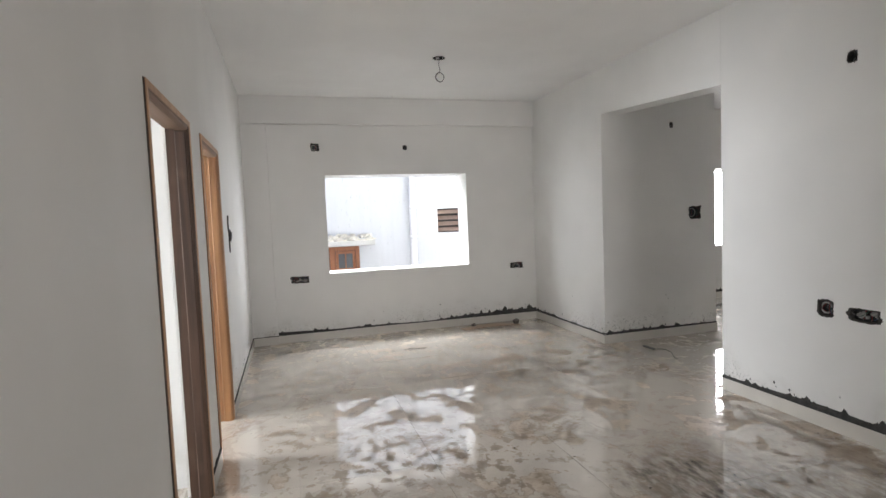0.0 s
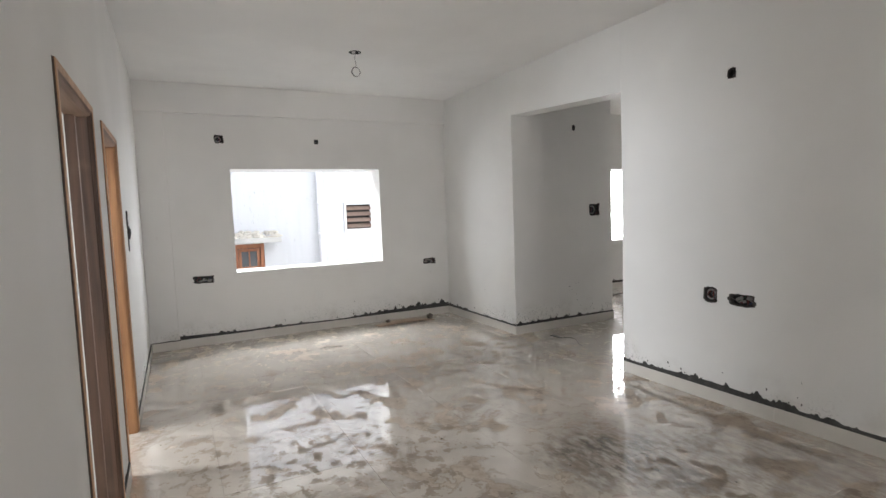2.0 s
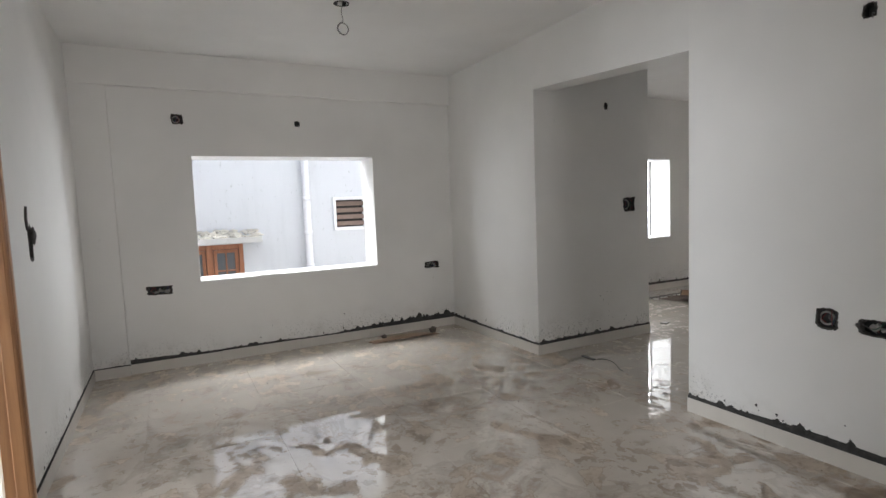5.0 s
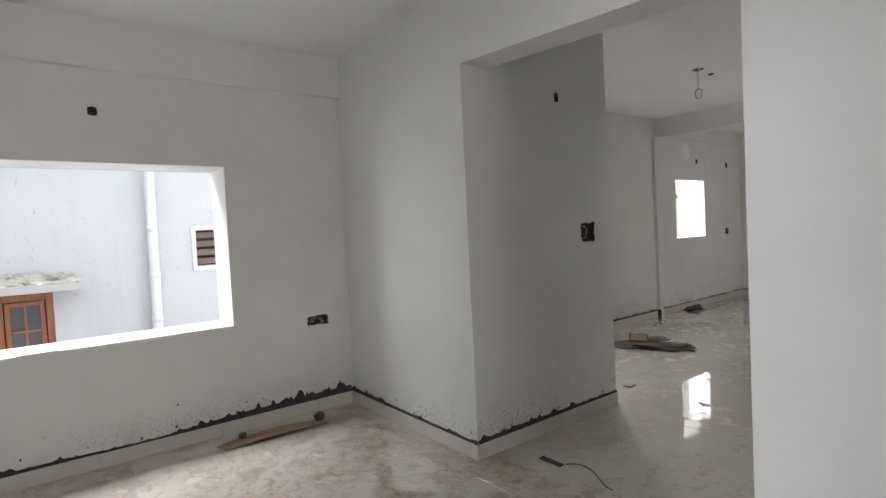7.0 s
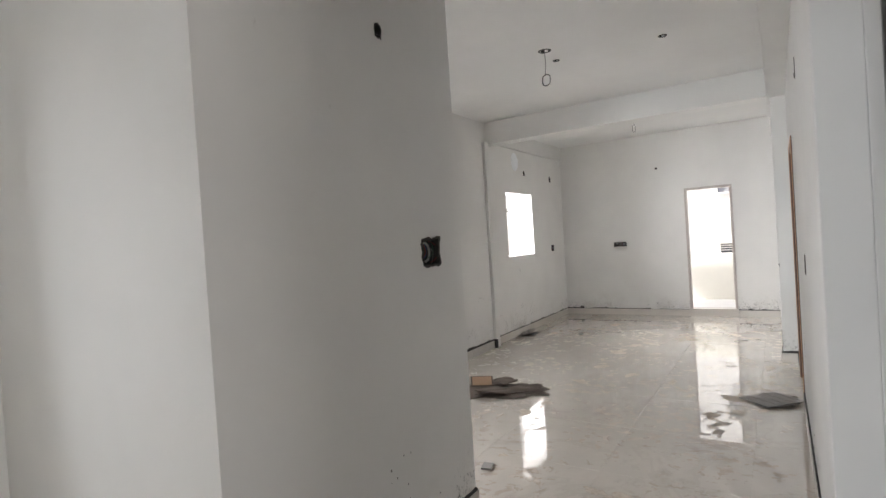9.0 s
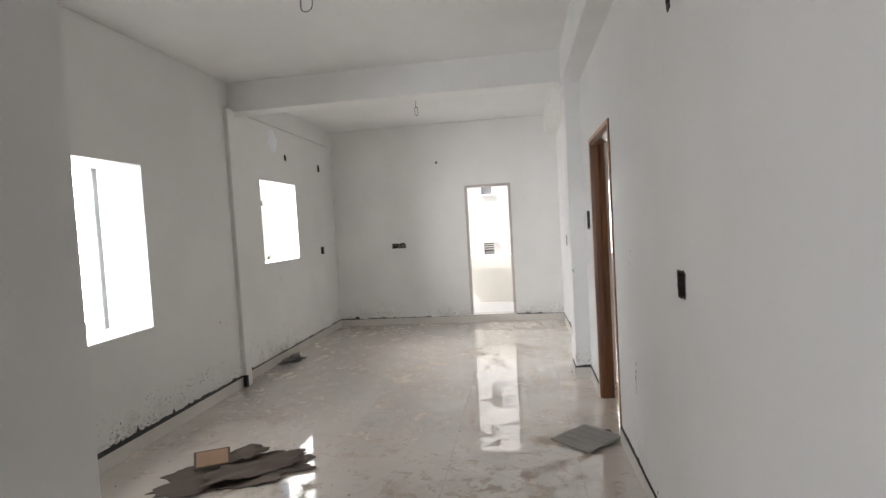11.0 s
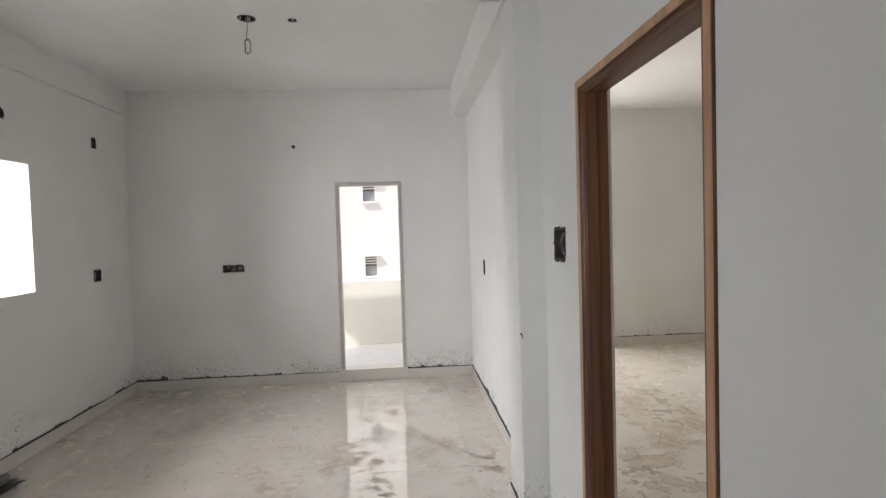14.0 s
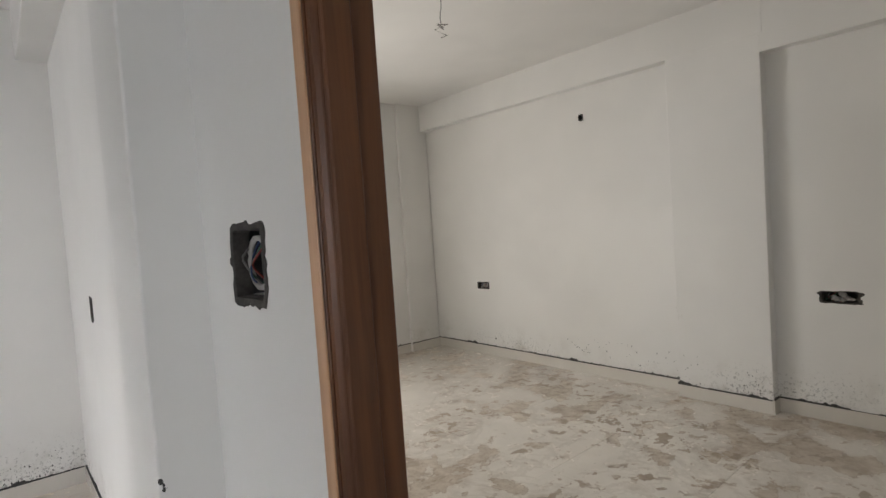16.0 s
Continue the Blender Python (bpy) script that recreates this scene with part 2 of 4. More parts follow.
MAT = {
    "wall": plaster("painted_plaster", (0.81, 0.80, 0.775)),
    "ceiling": plaster("ceiling_plaster", (0.83, 0.82, 0.80), dirt=False, rough=0.7),
    "reveal": plaster("reveal_plaster", (0.80, 0.80, 0.80), dirt=False),
    "tile": polished_tile("polished_tile", (0.76, 0.69, 0.605), 0.03, 0.9, 0.28, ((2.62, 2.45, 0.62, 0.9), (3.3, 2.0, 0.75, 0.55))),
    "tile_hall": polished_tile("clean_tile", (0.72, 0.665, 0.59), 0.03, 0.4, 0.10),
    "tile_dull": polished_tile("dusty_tile", (0.78, 0.735, 0.665), 0.24, 0.5, 0.30),
    "skirting": plain("skirting_tile", (0.66, 0.625, 0.57), 0.22, var=0.10, scale=4, bump=0.03),
    "grout": plain("grout", (0.52, 0.47, 0.41), 0.9),
    "cement": plain("dark_mortar", (0.055, 0.053, 0.05), 0.95, var=0.6, scale=25, bump=0.8),
    "wood": wood("varnished_wood", (0.17, 0.064, 0.023), (0.08, 0.029, 0.011)),
    "wood_h": wood("dusty_wood_level", (0.27, 0.165, 0.11), (0.16, 0.09, 0.055), axis=1, gloss=0.5),
    # Same wood darker and brighter: shade and room light put into the jamb colour.
    "wood_shaded": wood("shaded_jamb_wood", (0.105, 0.055, 0.033), (0.045, 0.024, 0.015), gloss=0.55),
    "wood_lit": wood("lit_jamb_wood", (0.38, 0.19, 0.08), (0.23, 0.105, 0.042), gloss=0.5),
    "wood_hx": wood("varnished_wood_head", (0.17, 0.064, 0.023), (0.08, 0.029, 0.011), axis=0),
    "wood_edge": wood("raw_wood_edge", (0.60, 0.36, 0.205), (0.42, 0.23, 0.12)),
    "box": plain("dark_box", (0.035, 0.034, 0.033), 0.7, var=0.5, scale=40),
    "broken": plain("broken_plaster", (0.06, 0.055, 0.05), 0.95, var=0.8, scale=60, bump=0.8),
    "neighbour": weathered("neighbour_paint", (0.62, 0.63, 0.655)),
    "building": plain("far_paint", (0.88, 0.88, 0.87), 0.8, var=0.05, scale=0.6),
    "parapet": plain("parapet_paint", (0.75, 0.73, 0.67), 0.8, var=0.06, scale=3),
    "concrete": plain("balcony_concrete", (0.50, 0.49, 0.47), 0.85, var=0.12, scale=5),
    "ground": plain("earth", (0.44, 0.39, 0.32), 0.95, var=0.3, scale=0.5),
    "cardboard": plain("cardboard", (0.11, 0.085, 0.068), 0.85, var=0.25, scale=9, bump=0.3),
    "cardboard_in": plain("cardboard_inside", (0.36, 0.235, 0.15), 0.85, var=0.12, scale=9, bump=0.2),
    "slate": plain("grey_tile_back", (0.23, 0.215, 0.20), 0.6, var=0.15, scale=14, bump=0.3),
    "rubber": plain("dark_rubber", (0.06, 0.06, 0.06), 0.6, var=0.4, scale=30, bump=0.3),
    "lump": plain("mortar_lump", (0.10, 0.085, 0.07), 0.95, var=0.4, scale=40, bump=0.8),
    "board": plain("thin_board", (0.33, 0.22, 0.15), 0.6, var=0.2, scale=6),
    "wire_red": plain("red_insulation", (0.22, 0.03, 0.025), 0.45, var=0.2),
    "wire_blue": plain("blue_insulation", (0.03, 0.06, 0.16), 0.45, var=0.2),
    "wire_green": plain("green_insulation", (0.03, 0.10, 0.06), 0.45, var=0.2),
    "wire_grey": plain("grey_wire", (0.16, 0.155, 0.15), 0.45, var=0.2),
    "conduit": plain("grey_conduit", (0.42, 0.41, 0.39), 0.4, var=0.15),
    "plug": plain("white_plug", (0.86, 0.88, 0.90), 0.75, var=0.06, scale=20, bump=0.8),
    "pipe": plain("white_pipe", (0.80, 0.80, 0.82), 0.5, var=0.08, scale=5),
    "brown": wood("neighbour_wood", (0.42, 0.17, 0.08), (0.27, 0.10, 0.045)),
    "louvre": plain("brown_slat", (0.30, 0.22, 0.18), 0.6, var=0.2),
    # Near-black sheet behind louvres and panes; unlit rooms put into its colour.
    "room_shade": plain("unlit_room_tone", (0.05, 0.045, 0.04), 0.8),
    "glass": plain("dusty_glass", (0.10, 0.11, 0.12), 0.12, var=0.3, scale=4, bump=0.02),
    "shutter": plain("grey_shutter", (0.34, 0.34, 0.36), 0.6, var=0.15),
    "rubble_grey": plain("grey_rubble", (0.30, 0.29, 0.275), 0.95, var=0.4, scale=60, bump=0.8),
    "rubble": plain("pale_rubble", (0.66, 0.62, 0.54), 0.9, var=0.25, scale=12, bump=0.6),
    "leaf": plain("leaf", (0.08, 0.11, 0.03), 0.6, var=0.4, scale=3),
    "bark": plain("bark", (0.14, 0.10, 0.07), 0.9, var=0.3),
    "marble": plain("sill_stone", (0.78, 0.77, 0.75), 0.35, var=0.06, scale=5, bump=0.05),
    "frame_grey": plain("greyed_frame", (0.52, 0.47, 0.44), 0.6, var=0.15, scale=10),
}


# ---------------------------------------------------------------- building helpers
def mesh_of(name, bm, mat, parent=None, label=""):
    bmesh.ops.recalc_face_normals(bm, faces=bm.faces)
    me = bpy.data.meshes.new(name)
    bm.to_mesh(me)
    bm.free()
    me.materials.append(MAT[mat] if isinstance(mat, str) else mat)
    ob = new(name, me)
    if parent is not None:
        ob.parent = parent
    if label:
        ob["label"] = label
    return ob


def part(name, bm, mat, parent, label=""):
    return mesh_of(name, bm, mat, parent, label)


def bx(bm, x0, x1, y0, y1, z0, z1):
    v = [bm.verts.new(p) for p in ((x0, y0, z0), (x1, y0, z0), (x1, y1, z0), (x0, y1, z0), (x0, y0, z1), (x1, y0, z1), (x1, y1, z1), (x0, y1, z1))]
    for f in ((0, 3, 2, 1), (4, 5, 6, 7), (0, 1, 5, 4), (1, 2, 6, 5), (2, 3, 7, 6), (3, 0, 4, 7)):
        bm.faces.new([v[i] for i in f])
    return v


def box_mesh(*a):
    bm = bmesh.new()
    bx(bm, *a)
    return bm


def soften(ob, width=0.004, segments=2):
    m = ob.modifiers.new("edge", "BEVEL")
    m.width, m.segments, m.limit_method, m.angle_limit = width, segments, "ANGLE", radians(40)
    return ob


def slab(name, axis, near, far, u0, u1, v0, v1, holes=(), mat="wall", label="", edge=0.004):
    """A slab square to an axis, from near to far along it, pierced by rectangular holes (u0, u1, v0, v1)."""
    us = sorted({u0, u1, *(h[0] for h in holes), *(h[1] for h in holes)})
    vs = sorted({v0, v1, *(h[2] for h in holes), *(h[3] for h in holes)})
    us = [u for u in us if u0 <= u <= u1]
    vs = [v for v in vs if v0 <= v <= v1]

    def solid(i, j):
        if not (0 <= i < len(us) - 1 and 0 <= j < len(vs) - 1):
            return False
        u, v = (us[i] + us[i + 1]) / 2, (vs[j] + vs[j + 1]) / 2
        return not any(h[0] < u < h[1] and h[2] < v < h[3] for h in holes)

    bm = bmesh.new()
    made = {}

    def vert(i, j, k):
        key = (i, j, k)
        if key not in made:
            d, u, v = (near, far)[k], us[i], vs[j]
            made[key] = bm.verts.new({"x": (d, u, v), "y": (u, d, v), "z": (u, v, d)}[axis])
        return made[key]

    for i in range(len(us) - 1):
        for j in range(len(vs) - 1):
            if not solid(i, j):
                continue
            for k in (0, 1):
                bm.faces.new([vert(i, j, k), vert(i + 1, j, k), vert(i + 1, j + 1, k), vert(i, j + 1, k)])
            for di, dj, a, b in ((-1, 0, (i, j), (i, j + 1)), (1, 0, (i + 1, j), (i + 1, j + 1)), (0, -1, (i, j), (i + 1, j)), (0, 1, (i, j + 1), (i + 1, j + 1))):
                if not solid(i + di, j + dj):
                    bm.faces.new([vert(*a, 0), vert(*b, 0), vert(*b, 1), vert(*a, 1)])
    ob = mesh_of(name, bm, mat)
    tagged(ob, label or "white painted plaster wall with scuffs and damp specks", name.split("_")[0], kind="structure")
    if edge:
        soften(ob, edge)
    return ob


def structure(ob, label, category):
    return tagged(ob, label, category, kind="structure")


# ---------------------------------------------------------------- the plan
CEIL = 3.037
Y_BACK, Y_A = -6.5, 7.0
X_R = 3.832
X_E, Y_N, Y_S = 12.248, 7.173, 3.718
Y_S2 = 3.58
Y_W = 7.132

# small cut-outs in walls and ceilings: (surface, along, up, width, height)
CUTS = [
    ("north", 0.858, 2.422, 0.10, 0.095), ("north", 2.003, 2.418, 0.06, 0.06), ("north", 0.59, 0.78, 0.22, 0.085), ("north", 3.533, 0.78, 0.19, 0.08),
    ("block", 5.066, 1.43, 0.17, 0.15), ("block", 4.75, 2.44, 0.05, 0.07),
    ("partition", 2.62, 2.37, 0.065, 0.075), ("partition", 2.78, 0.80, 0.11, 0.115), ("partition", 2.54, 0.79, 0.20, 0.085),
    ("west", 5.0, 1.37, 0.10, 0.20),
    ("hall_north", 11.655, 1.234, 0.12, 0.11), ("hall_north", 10.60, 2.456, 0.055, 0.075), ("hall_north", 11.70, 2.43, 0.07, 0.10),
    ("hall_east", 6.166, 1.223, 0.22, 0.075), ("hall_east", 5.514, 2.455, 0.035, 0.035),
    ("hall_south", 9.04, 1.475, 0.17, 0.155), ("hall_south", 11.27, 1.217, 0.09, 0.13), ("hall_south", 6.42, 1.22, 0.10, 0.11), ("hall_south", 6.46, 2.32, 0.05, 0.11),
    ("bedroom", 10.96, 2.45, 0.055, 0.065), ("bedroom", 12.40, 0.803, 0.19, 0.08), ("bedroom", 9.01, 0.86, 0.24, 0.09),
    ("side", 2.76, 2.34, 0.12, 0.12),
]
CEILING_CUTS = [
    ("ceil_living", 1.98, 5.20, 0.12, True), ("ceil_living", 2.04, 3.70, 0.10, False),
    ("ceil_hall", 7.19, 5.44, 0.11, True), ("ceil_hall", 7.50, 5.45, 0.06, False), ("ceil_hall", 7.54, 4.56, 0.07, False),
    ("ceil_hall", 10.43, 5.44, 0.12, True), ("ceil_hall", 10.46, 5.14, 0.06, False),
    ("ceil_bedroom", 10.62, 1.77, 0.11, True),
]


def holes_for(surface):
    """The openings that a surface's cut-outs need, a little smaller than their broken rims."""
    some = [(u - w * 0.44, u + w * 0.44, v - h * 0.44, v + h * 0.44) for s, u, v, w, h in CUTS if s == surface]
    return some + [(x - d * 0.36, x + d * 0.36, y - d * 0.36, y + d * 0.36) for s, x, y, d, _ in CEILING_CUTS if s == surface]


# living room
slab("wall_north", "y", Y_A, Y_A + 0.38, -0.15, X_R + 0.6, 0, CEIL, [(0.96, 2.832, 0.827, 2.071)] + holes_for("north"))
slab("wall_west", "x", 0.0, -0.13, Y_BACK, Y_A, 0, CEIL, [(2.41, 3.33, 0, 2.063), (3.70, 4.524, 0, 2.063)] + holes_for("west"))
slab("wall_partition", "x", X_R, X_R + 0.15, Y_BACK, 3.637, 0, CEIL, holes_for("partition"))
# Unseen back wall, depth and opening made up to suit the lamp behind.
slab("wall_back", "y", Y_BACK, Y_BACK - 0.15, -0.15, X_R + 0.15, 0, CEIL, [(0.4, 3.4, 0.1, 2.4)])
# masonry block beside the passage
slab("wall_block_south", "y", 5.305, 5.455, X_R, 5.357, 0, CEIL, holes_for("block"), edge=0)
slab("wall_block_west", "x", X_R, X_R + 0.15, 5.455, Y_A, 0, CEIL, edge=0)
slab("wall_block_east", "x", 5.357, 5.21, 5.455, Y_W, 0, CEIL)
# beam over the passage, its soffit a little out of level
bm = bmesh.new()
for v in bx(bm, X_R, X_R + 0.23, 3.637, 5.305, 2.5, CEIL):
    if v.co.z < 2.6:
        v.co.z = 2.547 if v.co.y > 5 else 2.452
structure(mesh_of("beam_passage", bm, "wall"), "white plastered beam over the passage between the rooms", "beam")
# raised beam and pilaster on the window wall
structure(soften(mesh_of("beam_north", box_mesh(-0.02, X_R + 0.02, Y_A - 0.05, Y_A + 0.03, 2.70, CEIL + 0.03), "wall"), 0.006), "white plastered beam along the top of the window wall", "beam")
structure(soften(mesh_of("pilaster_north", box_mesh(-0.02, 0.29, Y_A - 0.03, Y_A + 0.03, -0.003, 2.73), "wall"), 0.006), "shallow white plastered pilaster in the corner", "pilaster")

# Added outer sheets, tone chosen for the light bounced onto the neighbour wall.
slab("facade_living", "y", Y_A + 0.382, Y_A + 0.40, -3.3, X_R + 0.6, -6.0, 3.4, [(0.96, 2.832, 0.827, 2.071)], "concrete", "added sheet on the outer wall, toned for bounced light", edge=0)
slab("facade_hall", "y", Y_N + 0.374, Y_N + 0.392, X_R + 0.6, X_E + 0.2, -6.0, 3.4, [(6.4, 7.955, 0.85, 2.085), (9.893, 10.844, 1.183, 2.132)], "concrete", "added sheet on the outer wall, toned for bounced light", edge=0)
structure(soften(mesh_of("pilaster_side", box_mesh(5.0, 5.14, 3.535, 3.58, 0, CEIL), "wall"), 0.004), "white plastered edge of the side room opening", "pilaster")

# hall
slab("wall_hall_north_west", "y", Y_W, Y_W + 0.38, X_R + 0.6, 9.27, 0, CEIL, [(6.4, 7.955, 0.85, 2.085)])
slab("wall_hall_north_east", "y", Y_N, Y_N + 0.37, 9.27, X_E + 0.15, 0, CEIL, [(9.893, 10.844, 1.183, 2.132)] + holes_for("hall_north"))
slab("wall_hall_east", "x", X_E, X_E + 0.15, 3.57, Y_N, 0, CEIL, [(4.423, 5.108, 0.0, 2.078)] + holes_for("hall_east"))
slab("wall_hall_south", "y", Y_S, Y_S2, 5.0, X_E, 0, CEIL, [(7.843, 8.768, 0, 2.128)] + holes_for("hall_south"))
structure(soften(mesh_of("column_south", box_mesh(9.30, 9.61, Y_S - 0.03, 3.854, -0.003, 2.76), "wall"), 0.006), "white plastered column on the hall wall", "column")
structure(soften(mesh_of("column_north", box_mesh(9.165, 9.28, 7.085, Y_N + 0.05, -0.003, 2.77), "wall"), 0.014, 3), "narrow white plastered column edge on the hall wall", "column")
structure(soften(mesh_of("beam_hall", box_mesh(9.265, 9.485, 3.86, Y_N + 0.03, 2.745, CEIL + 0.03), "wall"), 0.006), "white plastered beam across the hall ceiling", "beam")
structure(soften(mesh_of("beam_south", box_mesh(5.0, X_E + 0.03, Y_S - 0.03, 3.88, 2.73, CEIL + 0.03), "wall"), 0.006), "white plastered beam along the hall wall", "beam")
structure(soften(mesh_of("beam_hall_north", box_mesh(9.46, X_E + 0.03, Y_N - 0.03, Y_N + 0.03, 2.79, CEIL + 0.03), "wall"), 0.006), "shallow white plastered beam over the hall window", "beam")

# side room off the hall, dark
slab("wall_side_east", "x", 6.8, 6.95, 0.4, Y_S2, 0, CEIL, holes_for("side"))
slab("wall_side_south", "y", 0.4, 0.25, X_R + 0.15, 6.95, 0, CEIL)
# bedroom
slab("wall_bedroom_east", "x", 13.29, 13.44, -0.4, 3.57, 0, CEIL, [(2.24, 3.3, 0.86, 2.09)])
slab("wall_bedroom_south", "y", -0.21, -0.43, 6.95, 13.44, 0, CEIL, holes_for("bedroom"))
slab("wall_bedroom_north", "y", 3.57, 3.718, X_E + 0.15, 13.44, 0, CEIL)
structure(soften(mesh_of("beam_bedroom", box_mesh(9.38, 13.32, -0.24, -0.11, 2.72, CEIL + 0.03), "wall"), 0.006), "white plastered beam along the bedroom wall", "beam")
structure(soften(mesh_of("pilaster_bedroom", box_mesh(9.40, 10.085, -0.24, -0.112, -0.003, 2.75), "wall"), 0.006), "white plastered pilaster on the bedroom wall", "pilaster")
structure(soften(mesh_of("beam_bedroom_west", box_mesh(6.93, 9.42, -0.24, -0.113, 2.59, CEIL + 0.03), "wall"), 0.006), "white plastered beam over the bedroom recess", "beam")
structure(soften(mesh_of("pilaster_bedroom_east", box_mesh(13.25, 13.32, -0.2, 0.24, -0.003, CEIL + 0.03), "wall"), 0.006), "shallow white plastered pilaster in the bedroom corner", "pilaster")
slab("wall_bedroom_west", "x", 6.95, 7.05, -0.21, Y_S2, 0, CEIL)

# rooms behind the two doorways of the living room, with a window each
slab("wall_west_room", "x", -3.0, -3.15, 1.2, 5.6, 0, CEIL, [(1.7, 2.9, 0.85, 2.08), (3.9, 5.0, 0.85, 2.08)])
slab("wall_west_room_south", "y", 1.2, 1.05, -3.15, -0.15, 0, CEIL)
slab("wall_west_room_mid", "y", 3.45, 3.55, -3.0, -0.15, 0, CEIL)
slab("wall_west_room_north", "y", 5.6, 5.75, -3.15, -0.15, 0, CEIL)

# floors and ceilings
def deck(name, x0, x1, y0, y1):
    ob = mesh_of(name, box_mesh(x0, x1, y0, y1, -0.15, -0.006), "grout")
    return structure(ob, "mortar bed with grout joints under the floor tiles", "floor")

floor_living = deck("floor_living", -0.15, X_R + 0.15, Y_BACK - 0.15, Y_A)
floor_hall = deck("floor_hall", X_R + 0.15, X_E, 0.25, Y_N + 0.2)
floor_bedroom = deck("floor_bedroom", X_E, 13.44, -0.43, 3.718)
floor_hall_south = deck("floor_bedroom_south", 6.95, X_E, -0.43, 0.25)
floor_west = deck("floor_west_rooms", -3.15, -0.15, 1.05, 5.75)
for nm, x0, x1, y0, y1, hl in (
    ("ceiling_living", -0.15, X_R + 0.2, Y_BACK - 0.15, Y_A + 0.38, "ceil_living"),
    ("ceiling_hall", X_R + 0.2, X_E + 0.15, Y_S2, Y_W + 0.42, "ceil_hall"),
    ("ceiling_side", X_R + 0.2, 6.95, 0.25, Y_S2, ""),
    ("ceiling_bedroom", 6.95, 13.5, -0.43, Y_S2, "ceil_bedroom"),
    ("ceiling_corner", X_E + 0.15, 13.5, Y_S2, 3.70, ""),
    ("ceiling_west_rooms", -3.15, -0.15, 1.05, 5.75, ""),
):
    slab(nm, "z", CEIL, CEIL + 0.15, x0, x1, y0, y1, holes_for(hl), "ceiling", "smooth white painted plaster ceiling", edge=0)

# Unseen slab added on top of the ceilings to stop sun leaking through seams.
structure(mesh_of("roof", box_mesh(-3.3, X_E + 0.2, Y_BACK - 0.3, Y_A + 0.42, CEIL + 0.152, CEIL + 0.35), "concrete"), "unseen grey slab added over the flat against light leaks", "roof")

# ---------------------------------------------------------------- shapes for things
def prism(bm, outline, z0, z1):
    """A straight prism over a plan outline."""
    lo = [bm.verts.new((x, y, z0)) for x, y in outline]
    hi = [bm.verts.new((x, y, z1)) for x, y in outline]
    bm.faces.new(lo[::-1])
    bm.faces.new(hi)
    for k in range(len(lo)):
        j = (k + 1) % len(lo)
        bm.faces.new((lo[k], lo[j], hi[j], hi[k]))


def tube(bm, pts, r, n=6, closed=False):
    """A round tube along a line of points."""
    pts = [Vector(p) for p in pts]
    rings = []
    for i, p in enumerate(pts):
        a = pts[i - 1] if (i or closed) else p
        b = pts[(i + 1) % len(pts)] if (i < len(pts) - 1 or closed) else p
        d = (b - a).normalized()
        side = d.cross(Vector((0.31, 0.22, 0.93))).normalized()
        up = d.cross(side)
        rings.append([bm.verts.new(p + r * (math.cos(q) * side + math.sin(q) * up)) for q in (2 * math.pi * k / n for k in range(n))])
    last = len(rings) if closed else len(rings) - 1
    for i in range(last):
        s, t = rings[i], rings[(i + 1) % len(rings)]
        for k in range(n):
            bm.faces.new((s[k], s[(k + 1) % n], t[(k + 1) % n], t[k]))
    if not closed:
        bm.faces.new(rings[0][::-1])
        bm.faces.new(rings[-1])


def smooth(ob):
    for f in ob.data.polygons:
        f.use_smooth = True
    return ob


def blob(bm, centre, size, seed, bumpy=0.35, sub=2):
    """A small broken lump."""
    made = bmesh.ops.create_icosphere(bm, subdivisions=sub, radius=1.0)["verts"]
    for v in made:
        k = 1 + bumpy * noise.noise(v.co * 1.7 + Vector((seed, 0, 0)))
        v.co = Vector((v.co.x * size[0] * k, v.co.y * size[1] * k, v.co.z * size[2] * k)) + Vector(centre)


def ragged(w, h, n, rough, seed, corner=4.0):
    """A rounded rectangular outline with a torn edge."""
    out = []
    for k in range(n):
        a = 2 * math.pi * k / n
        c, s = math.cos(a), math.sin(a)
        r = (abs(c) ** corner + abs(s) ** corner) ** (-1 / corner)
        q = 1 + rough * (noise.noise(Vector((c * 2.1 + seed, s * 2.1, seed * 0.7))) + 0.7 * noise.noise(Vector((c * 6.3, s * 6.3 + seed, 3.1))))
        out.append((c * r * q * w / 2, s * r * q * h / 2))
    return out


# ---------------------------------------------------------------- door frames
JAMB = [(0.0, 0.0), (0.034, 0.0), (0.034, 0.006), (0.0375, 0.006), (0.0375, 0.001), (0.047, 0.003), (0.053, 0.010), (0.053, 0.015), (0.057, 0.017), (0.057, 0.064), (0.046, 0.068), (0.046, 0.112), (0.0, 0.112)]


